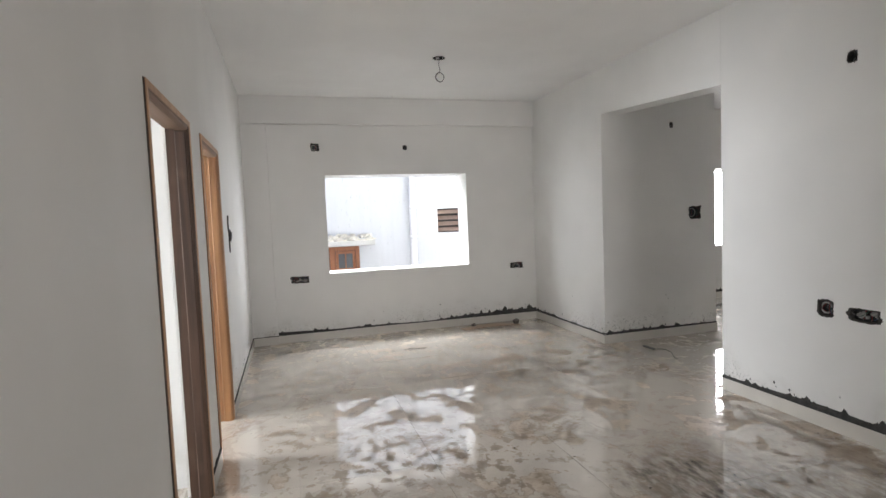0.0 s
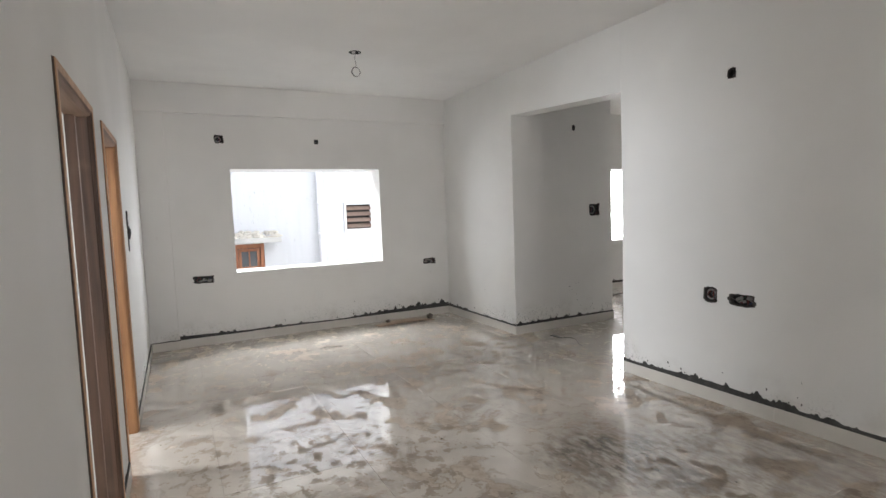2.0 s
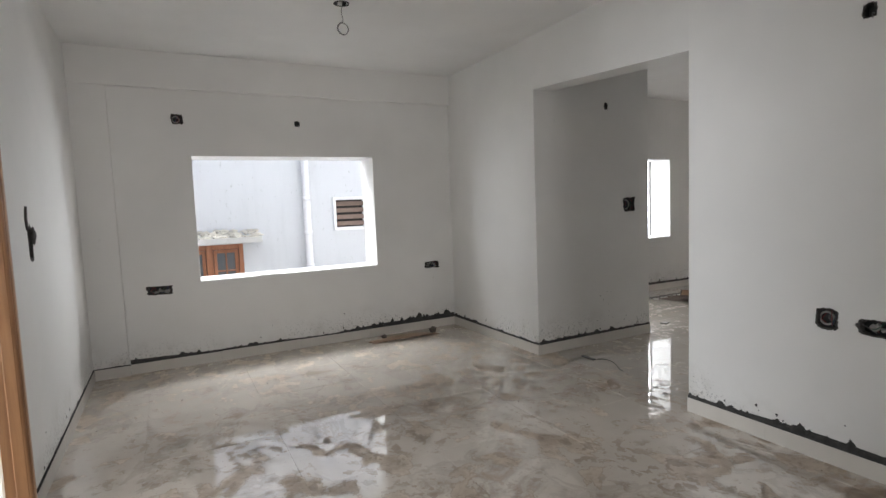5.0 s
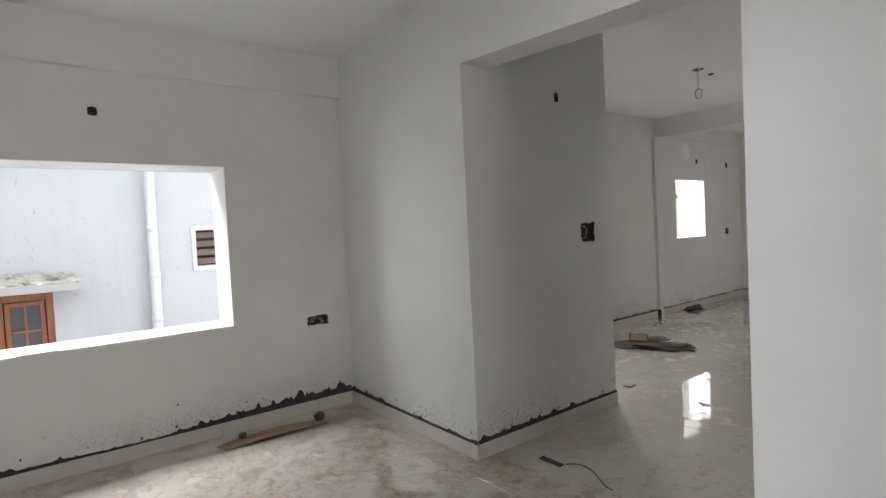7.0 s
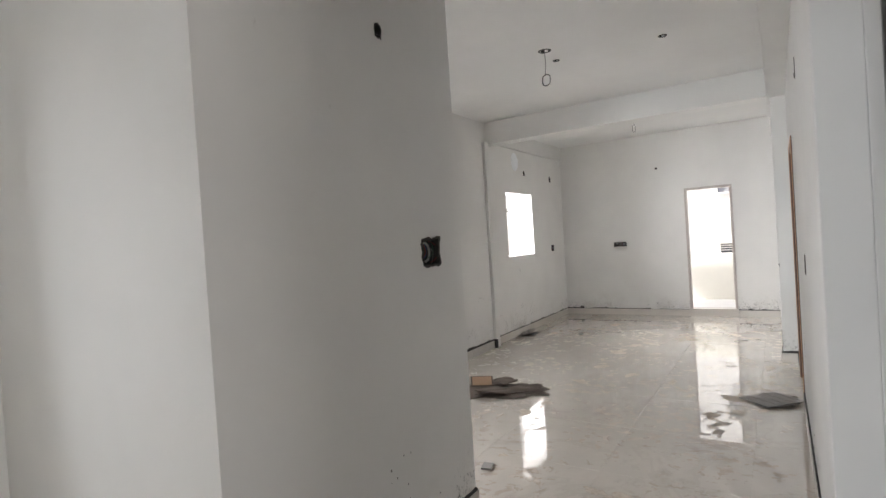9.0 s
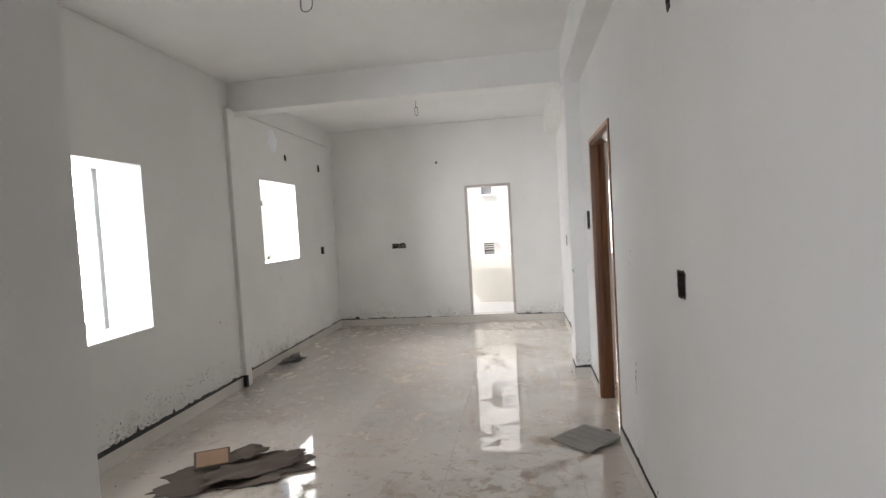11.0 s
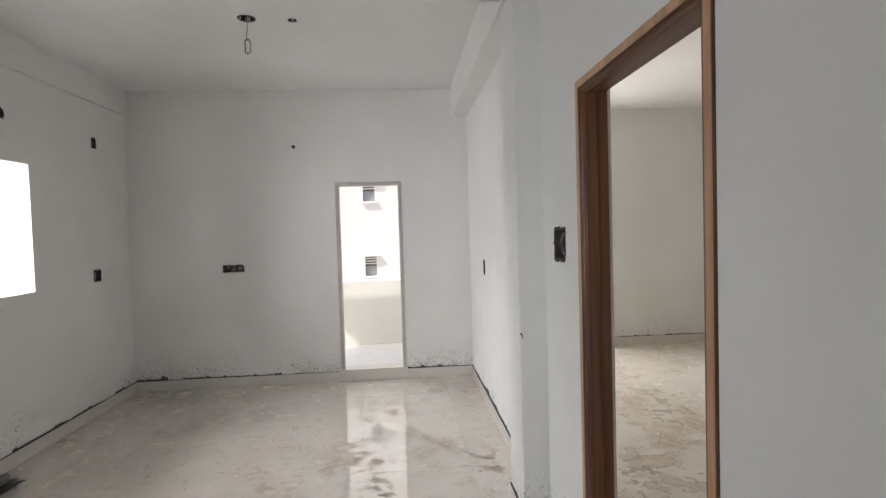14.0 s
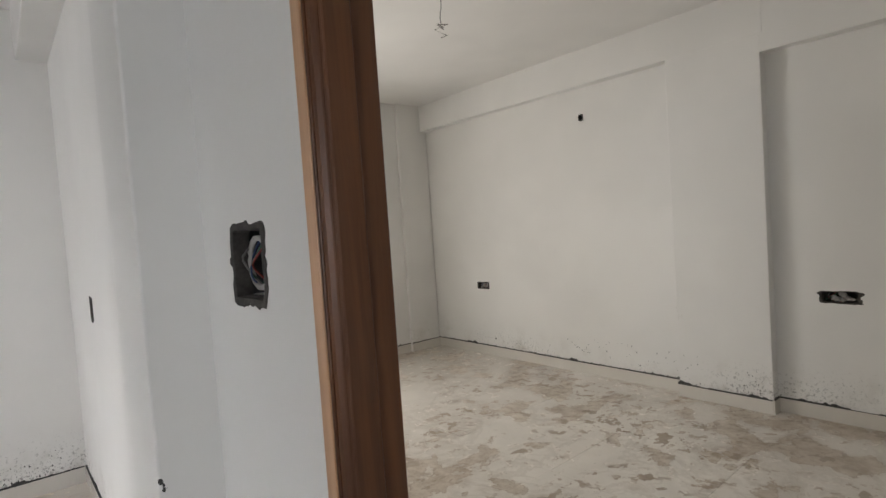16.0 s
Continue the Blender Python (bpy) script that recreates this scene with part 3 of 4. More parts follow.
def door_frame(name, place, width, height, label, jamb_mat, head_mat):
    """A wooden frame in a wall: x along the wall, y into it; its origin is the foot of one side."""
    ob = new(name)
    ob.matrix_world = place
    tagged(ob, label, "door frame", "wooden door frames", kind="structure")
    for side in (0, 1):
        bm = bmesh.new()
        prism(bm, [((width - x) if side else x, y - 0.006) for x, y in JAMB], 0.0, height)
        for v in bm.verts:
            if v.co.z > 1.0:
                v.co.z -= min(v.co.x, width - v.co.x) + 0.0005
        j = part("jamb", bm, jamb_mat, ob)
        soften(j, 0.0015, 1)
        bm = bmesh.new()
        a, b = (width - 0.031, width - 0.001) if side else (0.001, 0.031)
        bx(bm, a, b, -0.010, -0.0065, 0.0, height - 0.002)
        soften(part("edge_strip", bm, "wood_edge", ob, "paler bare wooden edge strip"), 0.0015, 1)
        a, b = (width - 0.001, width + 0.0025) if side else (-0.0025, 0.001)
        part("gap_line", box_mesh(a, b, -0.002, 0.05, 0.0, height), "cement", ob, "dark crack between frame and plaster")
    bm = bmesh.new()
    prism(bm, [(x, y - 0.006) for x, y in JAMB], 0.0, width)
    for v in bm.verts:
        x, y, z = v.co
        v.co = (z, y, height - x)
    for v in bm.verts:
        depth = height - v.co.z
        v.co.x = depth if v.co.x < width / 2 else width - depth
    soften(part("head", bm, head_mat, ob), 0.0015, 1)
    bm = bmesh.new()
    bx(bm, 0.0315, width - 0.0315, -0.010, -0.0065, height - 0.031, height - 0.001)
    soften(part("edge_strip", bm, "wood_edge", ob, "paler bare wooden edge strip"), 0.0015, 1)
    return ob


# Jamb colours of the first two frames carry their shade and light.
door_frame("door_1", pose(0, 2.41, 0, 0, 0, 90), 0.92, 2.063, "brown wooden door frame without a door, jambs toned as shaded, in plaster wall", "wood_shaded", "wood_h")
door_frame("door_2", pose(0, 3.70, 0, 0, 0, 90), 0.824, 2.063, "brown wooden door frame without a door, jambs toned as lit, in plaster wall", "wood_lit", "wood_h")
door_frame("door_3", pose(8.768, Y_S, 0, 0, 0, 180), 0.925, 2.128, "brown moulded wooden door frame without a door, bedroom entrance", "wood", "wood_hx")

# balcony doorway: greyed frame and a tiled step
ob = new("door_4")
tagged(ob, "greyed narrow frame round the open balcony doorway", "door frame", kind="structure")
for nm, a in (("jamb", (X_E - 0.006, X_E + 0.09, 4.423, 4.46, 0.124, 2.041)), ("jamb", (X_E - 0.006, X_E + 0.09, 5.071, 5.108, 0.124, 2.041)), ("head", (X_E - 0.006, X_E + 0.09, 4.423, 5.108, 2.041, 2.078))):
    soften(part(nm, box_mesh(*a), "frame_grey", ob), 0.004)
structure(soften(mesh_of("sill_balcony", box_mesh(X_E - 0.022, X_E + 0.15, 4.413, 5.118, 0, 0.122), "skirting"), 0.003), "cream tiled step at the balcony doorway", "sill")

# window sills
structure(soften(mesh_of("sill_living", box_mesh(0.961, 2.831, Y_A - 0.008, Y_A + 0.40, 0.810, 0.836), "marble"), 0.004), "white stone window sill with a chipped edge", "sill")
sliver = mesh_of("tile_offcut", box_mesh(-0.11, 0.11, -0.035, 0.05, 0, 0.006), "marble")
sliver.matrix_world = pose(1.62, Y_A + 0.01, 0.8365, 0, 0, 4)
tagged(sliver, "thin white tile offcut lying on the window sill", "offcut")


# ---------------------------------------------------------------- cut-outs in the walls
SURFACE = {
    "north": lambda u, v: pose(u, Y_A, v, 0, 0, 0), "block": lambda u, v: pose(u, 5.305, v, 0, 0, 0),
    "partition": lambda u, v: pose(X_R, u, v, 0, 0, -90), "west": lambda u, v: pose(0, u, v, 0, 0, 90),
    "hall_north": lambda u, v: pose(u, Y_N, v, 0, 0, 0), "hall_east": lambda u, v: pose(X_E, u, v, 0, 0, -90),
    "hall_south": lambda u, v: pose(u, Y_S, v, 0, 0, 180), "bedroom": lambda u, v: pose(u, -0.21, v, 0, 0, 180),
    "side": lambda u, v: pose(6.8, u, v, 0, 0, -90),
}


def wall_box(u, v, w, h, surface, seed):
    """A roughly cut electrical recess: torn rim, sunk box, conduits and wire ends."""
    ob = new("switch_box_recess" if w * h > 0.006 else "conduit_hole")
    ob.matrix_world = SURFACE[surface](u, v)
    big = w * h > 0.006
    tagged(ob, "ragged open electrical recess with wire ends in plaster wall" if big else "small rough conduit hole in white plaster wall", "recess" if big else "hole", "electrical cut-outs")
    n = 64
    round_ = 2.2 if not big else 9.0
    outer = ragged(w, h, n, 0.17, seed, round_)
    inner = [(max(-0.425 * w, min(0.425 * w, x * 0.84)), max(-0.425 * h, min(0.425 * h, z * 0.84))) for x, z in outer]
    bm = bmesh.new()
    a = [bm.verts.new((x, -0.0003, z)) for x, z in outer]
    m = [bm.verts.new((x * 0.97, -0.002 - 0.001 * random.random(), z * 0.97)) for x, z in outer]
    b = [bm.verts.new((x, -0.0012, z)) for x, z in inner]
    c = [bm.verts.new((x * 0.97, 0.03, z * 0.97)) for x, z in inner]
    for s, t in ((a, m), (m, b), (b, c)):
        for k in range(n):
            bm.faces.new((s[k], s[(k + 1) % n], t[(k + 1) % n], t[k]))
    part("rim", bm, "broken", ob, "torn grey plaster rim")
    bm = bmesh.new()
    x, z, d = w * 0.439, h * 0.439, 0.055
    for f in (((-x, d, -z), (x, d, -z), (x, d, z), (-x, d, z)), ((-x, 0.001, -z), (-x, d, -z), (-x, d, z), (-x, 0.001, z)), ((x, 0.001, -z), (x, d, -z), (x, d, z), (x, 0.001, z)),
              ((-x, 0.001, -z), (x, 0.001, -z), (x, d, -z), (-x, d, -z)), ((-x, 0.001, z), (x, 0.001, z), (x, d, z), (-x, d, z))):
        bm.faces.new([bm.verts.new(p) for p in f])
    bmesh.ops.remove_doubles(bm, verts=bm.verts, dist=1e-5)
    box = part("box", bm, "box", ob)
    box.data.materials[0] = MAT["box"]
    if not big:
        bm = bmesh.new()
        tube(bm, [(0, 0.05, -h * 0.1), (0.004, 0.02, -h * 0.12), (0.012, -0.006, -h * 0.3), (0.016, -0.004, -h * 0.55)], 0.0022)
        smooth(part("wire", bm, "wire_grey", ob))
        return ob
    rng = random.Random(seed)
    for k, wire in enumerate(("wire_red", "wire_blue", "wire_green", "wire_red", "wire_grey")):
        bm = bmesh.new()
        x0 = rng.uniform(-0.3, 0.3) * w
        pts = []
        for i in range(9):
            t = i / 8
            pts.append((x0 + w * 0.16 * math.sin(3 * t + k), 0.045 - 0.035 * math.sin(math.pi * t), h * (0.36 - 0.72 * t) + 0.008 * math.sin(6 * t + k)))
        tube(bm, pts, 0.0022, 5)
        smooth(part("wire", bm, wire, ob))
    if w > h * 1.7:
        bm = bmesh.new()
        for k in range(7):
            blob(bm, (w * (rng.uniform(-0.3, 0.38)), 0.022, h * rng.uniform(-0.26, 0.26)), (w * rng.uniform(0.05, 0.12), 0.016, h * rng.uniform(0.10, 0.24)), seed + k, 0.7, 2)
        part("mortar_rubble", bm, "rubble_grey", ob, "grey broken mortar in the box")
        return ob
    bm = bmesh.new()
    for k in range(1):
        cx = -w * 0.12
        ring = [(cx + 0.32 * min(w, h) * math.cos(q), 0.03, 0.32 * min(w, h) * math.sin(q)) for q in (2 * math.pi * i / 14 for i in range(14))]
        tube(bm, ring, 0.006, 5, True)
    smooth(part("conduit_end", bm, "conduit", ob, "grey conduit mouth inside the box"))
    return ob


for k, (surface, u, v, w, h) in enumerate(CUTS):
    wall_box(u, v, w, h, surface, 3.7 + 1.9 * k)

# a chase cut above the box beside the second doorway
bm = bmesh.new()
pts = [(0.0 + 0.004 * noise.noise(Vector((0, i * 0.7, 2))), 4.94 - 0.02 * math.sin(i * 0.5), 1.45 + 0.018 * i) for i in range(8)]
tube(bm, pts, 0.012, 6)
chase = smooth(mesh_of("wall_chase", bm, "broken"))
tagged(chase, "dark rough chase cut above a switch recess", "chase")
bm = bmesh.new()
blob(bm, (0.004, 5.07, 1.41), (0.012, 0.035, 0.05), 4.0)
bm2 = smooth(mesh_of("mortar_patch", bm, "broken"))
tagged(bm2, "rough dark mortar patch beside a switch recess", "patch")


# ---------------------------------------------------------------- ceiling fan boxes
def ceiling_box(x, y, d, hook, style, seed):
    ob = new("ceiling_fan_box" if hook else "ceiling_light_hole")
    ob.matrix_world = pose(x, y, CEIL)
    tagged(ob, "dark round fan box with hanging looped wire" if hook else "dark round light point hole in white ceiling", "ceiling box", "ceiling boxes")
    n = 26
    bm = bmesh.new()
    rows = []
    for r, z in ((0.50, -0.0005), (0.49, -0.004), (0.40, -0.005), (0.38, 0.03)):
        rows.append([bm.verts.new((d * r * math.cos(q) * (1 + 0.03 * math.sin(3 * q + seed)), d * r * math.sin(q), z)) for q in (2 * math.pi * k / n for k in range(n))])
    for s, t in zip(rows, rows[1:]):
        for k in range(n):
            bm.faces.new((s[k], s[(k + 1) % n], t[(k + 1) % n], t[k]))
    part("rim", bm, "box", ob)
    bm = bmesh.new()
    prism(bm, [(0.5 * d * math.cos(2 * math.pi * k / n), 0.5 * d * math.sin(2 * math.pi * k / n)) for k in range(n)], 0.031, 0.06)
    part("cup", bm, "box", ob)
    if not hook:
        return ob
    drop = {"ring": 0.20, "short": 0.14, "oval": 0.14, "knot": 0.22}[style]
    bm = bmesh.new()
    tube(bm, [(0.006 * math.sin(i * 1.3 + seed), 0.004 * math.cos(i), 0.03 - (drop + 0.03) * i / 7) for i in range(8)], 0.0028, 6)
    smooth(part("wire", bm, "wire_grey", ob))
    bm = bmesh.new()
    if style == "knot":
        pts = [(0.035 * math.sin(2.3 * i) * (0.5 + 0.1 * i % 1), 0.03 * math.cos(3.1 * i), -drop - 0.012 * i * (0.5 + 0.5 * math.sin(i))) for i in range(9)]
        tube(bm, pts, 0.003, 5)
    else:
        rx, rz = {"ring": (0.045, 0.048), "short": (0.042, 0.045), "oval": (0.025, 0.05)}[style]
        ca, sa = math.cos(seed), math.sin(seed)
        for turn in range(2):
            pts = []
            for k in range(18):
                q = 2 * math.pi * k / 18
                u = rx * math.sin(q) * (1 - 0.05 * turn)
                pts.append((u * ca + 0.004 * turn, u * sa + 0.003 * math.sin(3 * q), -drop - rz + rz * math.cos(q) * (1 - 0.05 * turn)))
            tube(bm, pts, 0.0032, 5, True)
    smooth(part("wire_loop", bm, "wire_grey", ob))
    return ob


for k, ((_, x, y, d, hook), style) in enumerate(zip(CEILING_CUTS, ("short", "", "ring", "", "", "oval", "", "knot"))):
    ceiling_box(x, y, d, hook, style, (0.0, 1.0, 1.3, 0.4, 2.0, 1.2, 0.2, 0.5)[k])

# plugged exhaust opening and fittings at the hall window
bm = bmesh.new()
n = 34
mid = bm.verts.new((10.27, Y_N - 0.012, 2.61))
edge = [bm.verts.new((10.27 + 0.125 * math.cos(q), Y_N - 0.001, 2.61 + 0.135 * math.sin(q))) for q in (2 * math.pi * k / n for k in range(n))]
ring = [bm.verts.new((10.27 + 0.108 * math.cos(q) * (1 + 0.05 * math.sin(5 * q)), Y_N - 0.009 - 0.004 * math.sin(7 * q), 2.61 + 0.117 * math.sin(q))) for q in (2 * math.pi * k / n for k in range(n))]
for k in range(n):
    j = (k + 1) % n
    bm.faces.new((edge[k], edge[j], ring[j], ring[k]))
    bm.faces.new((ring[k], ring[j], mid))
vent = smooth(mesh_of("vent_plug", bm, "plug"))
tagged(vent, "rough white plugged round exhaust opening above hall window", "vent plug")
for z, big in ((1.86, True), (1.50, False)):
    bm = bmesh.new()
    if big:
        blob(bm, (9.895, Y_N + 0.02, z), (0.02, 0.03, 0.035), 2.2, 0.6)
        for k in range(3):
            tube(bm, [(9.93, Y_N + 0.02, z + 0.01 * k), (9.955, Y_N - 0.005 + 0.01 * k, z + 0.008 * k), (9.965, Y_N + 0.02, z - 0.03 + 0.02 * k)], 0.002, 4)
    else:
        tube(bm, [(9.875, Y_N + 0.03, z), (9.985, Y_N + 0.05, z + 0.004)], 0.006, 6)
    tagged(mesh_of("window_anchor", bm, "broken"), "rough metal anchor stub in the window reveal", "anchor", "window anchors")


# ---------------------------------------------------------------- skirting with broken mortar line
def skirting(name, plane, at, a, b, out, heavy, seed):
    """A run of skirting tiles along a wall face. plane: the axis across it; out: the side on which the room lies."""
    owner = new(name)
    tagged(owner, "cream skirting tiles with a ragged dark mortar line above", "baseboard", kind="structure")
    t = 0.012

    def put(u, d, z):
        return (at + out * d, u, z) if plane == "x" else (u, at + out * d, z)

    u, k = a, 0
    while u < b - 0.02:
        e = min(u + 0.8, b)
        if b - e < 0.12:
            e = b
        bm = bmesh.new()
        top, d = 0.1 + random.uniform(-0.002, 0.002), t + random.uniform(-0.0015, 0.0015)
        g, r = 0.001, 0.002
        sec = [(0.0, 0.0), (d, 0.0), (d, top - r), (d - r, top), (0.0, top)]
        lo = [bm.verts.new(put(u + g, s, z)) for s, z in sec]
        hi = [bm.verts.new(put(e - g, s, z)) for s, z in sec]
        bm.faces.new(lo)
        bm.faces.new(hi[::-1])
        for i in range(5):
            j = (i + 1) % 5
            bm.faces.new((lo[i], lo[j], hi[j], hi[i]))
        part("skirting_tile", bm, "skirting", owner)
        u, k = e, k + 1
    if heavy <= 0:
        return owner
    n = max(4, int((b - a) / 0.010))
    bm = bmesh.new()
    rows = []
    for i in range(n + 1):
        u = a + (b - a) * i / n
        p = Vector((u * 1.1 + seed, seed * 0.3, 0.0))
        wide = max(0.0, 0.5 + 1.1 * noise.noise(p * 0.9)) * heavy
        torn = max(-0.5, noise.noise(p * 9) + 0.6 * noise.noise(p * 23) + 0.5 * noise.noise(p * 47))
        hgt = (0.008 if heavy > 1 else 0.004) + wide * 0.020 + max(0.0, torn) * 0.040 * (0.3 + wide)
        if heavy < 0.7 and noise.noise(p * 3.1 + Vector((7, 0, 0))) > 0.38:
            hgt = 0.003
        rows.append([bm.verts.new(put(u, d, z)) for d, z in ((0.0, 0.085), (0.0105, 0.0985), (0.008 + 0.003 * random.random(), 0.1 + hgt * 0.55), (0.0015, 0.1 + hgt), (0.0, 0.1 + hgt))])
    for s, r in zip(rows, rows[1:]):
        for i in range(4):
            bm.faces.new((s[i], s[i + 1], r[i + 1], r[i]))
    part("mortar_line", bm, "cement", owner, "dark ragged mortar above the tiles")
    # loose specks of mortar and mould above the line
    bm = bmesh.new()
    rng = random.Random(int(seed * 100))
    for _ in range(int((b - a) * 7 * min(heavy, 1.2))):
        u = rng.uniform(a + 0.02, b - 0.02)
        if noise.noise(Vector((u * 1.6 + seed, 0.4, 0))) < 0.02:
            continue
        z = 0.112 + rng.expovariate(14)
        s = rng.uniform(0.002, 0.008) * (1.4 if z < 0.2 else 0.9)
        c = bm.verts.new(put(u, 0.004, z))
        pts = [bm.verts.new(put(u + s * rng.uniform(0.6, 1.2) * math.cos(q), 0.0006, z + s * rng.uniform(0.6, 2.0) * math.sin(q))) for q in (2 * math.pi * i / 7 for i in range(7))]
        for i in range(7):
            bm.faces.new((c, pts[i], pts[(i + 1) % 7]))
    if len(bm.faces):
        sp = part("mortar_specks", bm, "cement", owner)
        sp["kind"] = "stuff"
    else:
        bm.free()
    return owner


RUNS = [
    ("y", Y_A, 0.30, X_R - 0.013, -1, 1.9), ("y", Y_A - 0.03, 0.013, 0.30, -1, 0.3),
    ("x", 0.0, 4.526, Y_A - 0.031, 1, 0.35), ("x", 0.0, 3.332, 3.698, 1, 0.3), ("x", 0.0, Y_BACK, 2.408, 1, 0.4),
    ("x", X_R, Y_BACK, 3.637, -1, 1.35), ("x", X_R, 5.293, Y_A - 0.001, -1, 1.4), ("y", 5.305, X_R, 5.357, -1, 1.1),
    ("x", 5.357, 5.293, Y_W - 0.013, 1, 0.5), ("y", 3.637, X_R, X_R + 0.15, 1, 0.0), ("x", X_R + 0.15, 0.4, 3.637, 1, 0.4),
    ("y", Y_W, 5.37, 9.155, -1, 1.7), ("y", Y_N, 9.285, X_E - 0.013, -1, 0.45),
    ("x", X_E, 5.12, Y_N, -1, 0.5), ("x", X_E, Y_S + 0.013, 4.411, -1, 0.55),
    ("y", Y_S, 5.0, 7.841, 1, 0.45), ("y", Y_S, 8.77, 9.288, 1, 0.5), ("x", 9.30, Y_S + 0.001, 3.866, -1, 0.9), ("y", 3.854, 9.30, 9.61, 1, 0.6), ("y", Y_S, 9.623, X_E, 1, 0.6),
    ("x", 5.0, Y_S2, Y_S, -1, 0.0),
    ("y", -0.21, 10.09, 13.277, 1, 0.45), ("y", -0.11, 9.40, 10.095, 1, 0.3), ("y", -0.21, 7.05, 9.388, 1, 0.35), ("x", 9.40, -0.21, -0.098, -1, 0.3), ("x", 10.085, -0.197, -0.11, 1, 0.0),
    ("x", 13.29, 0.242, Y_S2, -1, 0.2), ("x", 13.25, -0.197, 0.24, -1, 0.2), ("y", Y_S2, 8.82, 13.28, -1, 0.3),
]
for k, (plane, at, a, b, out, heavy) in enumerate(RUNS):
    skirting("baseboard_%d" % (k + 1), plane, at, a, b, out, heavy, 2.3 + 1.37 * k)
# open dark joint where the hall wall steps back
bm = box_mesh(9.155, 9.184, 7.079, Y_W, 0, 0.118)
structure(mesh_of("joint_hall", bm, "cement"), "dark open joint between two skirting runs", "joint")

# ---------------------------------------------------------------- stains and knocks on the walls
def stains(name, label, plane, at, out, a, b, z0, z1, count, seed, size, mat="cement", tall=1.6):
    """A loose patch of dark flecks that thin out upwards."""
    bm = bmesh.new()
    rng = random.Random(seed)
    for _ in range(count * 3):
        u = rng.uniform(a, b)
        z = z0 + (z1 - z0) * rng.random() ** 1.8
        if noise.noise(Vector((u * 5.0, z * 5.0, seed))) < 0.0:
            continue
        s = size * rng.uniform(0.3, 1.0) ** 1.5

        def put(uu, d, zz):
            return (at + out * d, uu, zz) if plane == "x" else (uu, at + out * d, zz)

        lean = rng.uniform(-0.4, 0.4)
        c = bm.verts.new(put(u, 0.0022, z))
        k = rng.randint(6, 9)
        pts = []
        for i in range(k):
            q = 2 * math.pi * i / k
            r = s * rng.uniform(0.5, 1.2)
            pts.append(bm.verts.new(put(u + r * math.cos(q) + lean * r * math.sin(q), 0.0008, z + tall * r * math.sin(q))))
        for i in range(k):
            bm.faces.new((c, pts[i], pts[(i + 1) % k]))
    return tagged(mesh_of(name, bm, mat), label, "stain", "wall stains", kind="stuff")


stains("damp_specks", "black damp flecks on white plaster above skirting", "y", 5.305, -1, 4.55, 5.25, 0.13, 0.62, 11, 1, 0.006, tall=1.7)
stains("damp_specks", "black mould patch on plaster above hall skirting", "y", Y_W, -1, 7.3, 9.15, 0.11, 0.36, 190, 2, 0.0048)
stains("damp_specks", "black mould flecks on plaster under hall window", "y", Y_N, -1, 9.3, 10.7, 0.11, 0.44, 160, 3, 0.0048)
stains("damp_specks", "grey damp flecks on plaster beside balcony door", "x", X_E, -1, 3.85, 4.35, 0.12, 0.36, 50, 4, 0.0055)
stains("damp_specks", "dark damp flecks on plaster along the far wall", "x", X_E, -1, 5.2, 7.1, 0.11, 0.20, 16, 5, 0.007)
stains("damp_specks", "black mould flecks on bedroom plaster above skirting", "y", -0.21, 1, 10.1, 11.6, 0.11, 0.34, 70, 6, 0.005)
stains("damp_specks", "black mould flecks on bedroom pilaster above skirting", "y", -0.112, 1, 9.45, 10.05, 0.11, 0.36, 34, 7, 0.005)
stains("damp_specks", "dark flecks on white plaster above living skirting", "y", Y_A, -1, 2.4, 3.8, 0.12, 0.22, 20, 8, 0.006)
stains("wall_knocks", "dark knock marks on the white hall wall", "y", Y_S, 1, 7.0, 7.5, 1.2, 1.6, 7, 9, 0.006, tall=1.2)
stains("wall_knocks", "grey scratches on plaster below the hall window", "y", Y_N, -1, 10.08, 10.28, 0.95, 0.99, 7, 10, 0.014, "rubble_grey", tall=0.5)
stains("wall_knocks", "grey chips on white plaster of the hall wall", "y", Y_W, -1, 8.8, 8.95, 0.62, 0.72, 5, 11, 0.012, "rubble_grey")
stains("wall_knocks", "dark chips on the column edge in the hall", "x", 9.30, -1, 3.835, 3.852, 0.98, 1.02, 4, 12, 0.006)
stains("wall_knocks", "thin dark scuff on the white hall wall", "y", Y_S, 1, 7.3, 7.36, 0.5, 0.75, 6, 13, 0.005, tall=4.0)

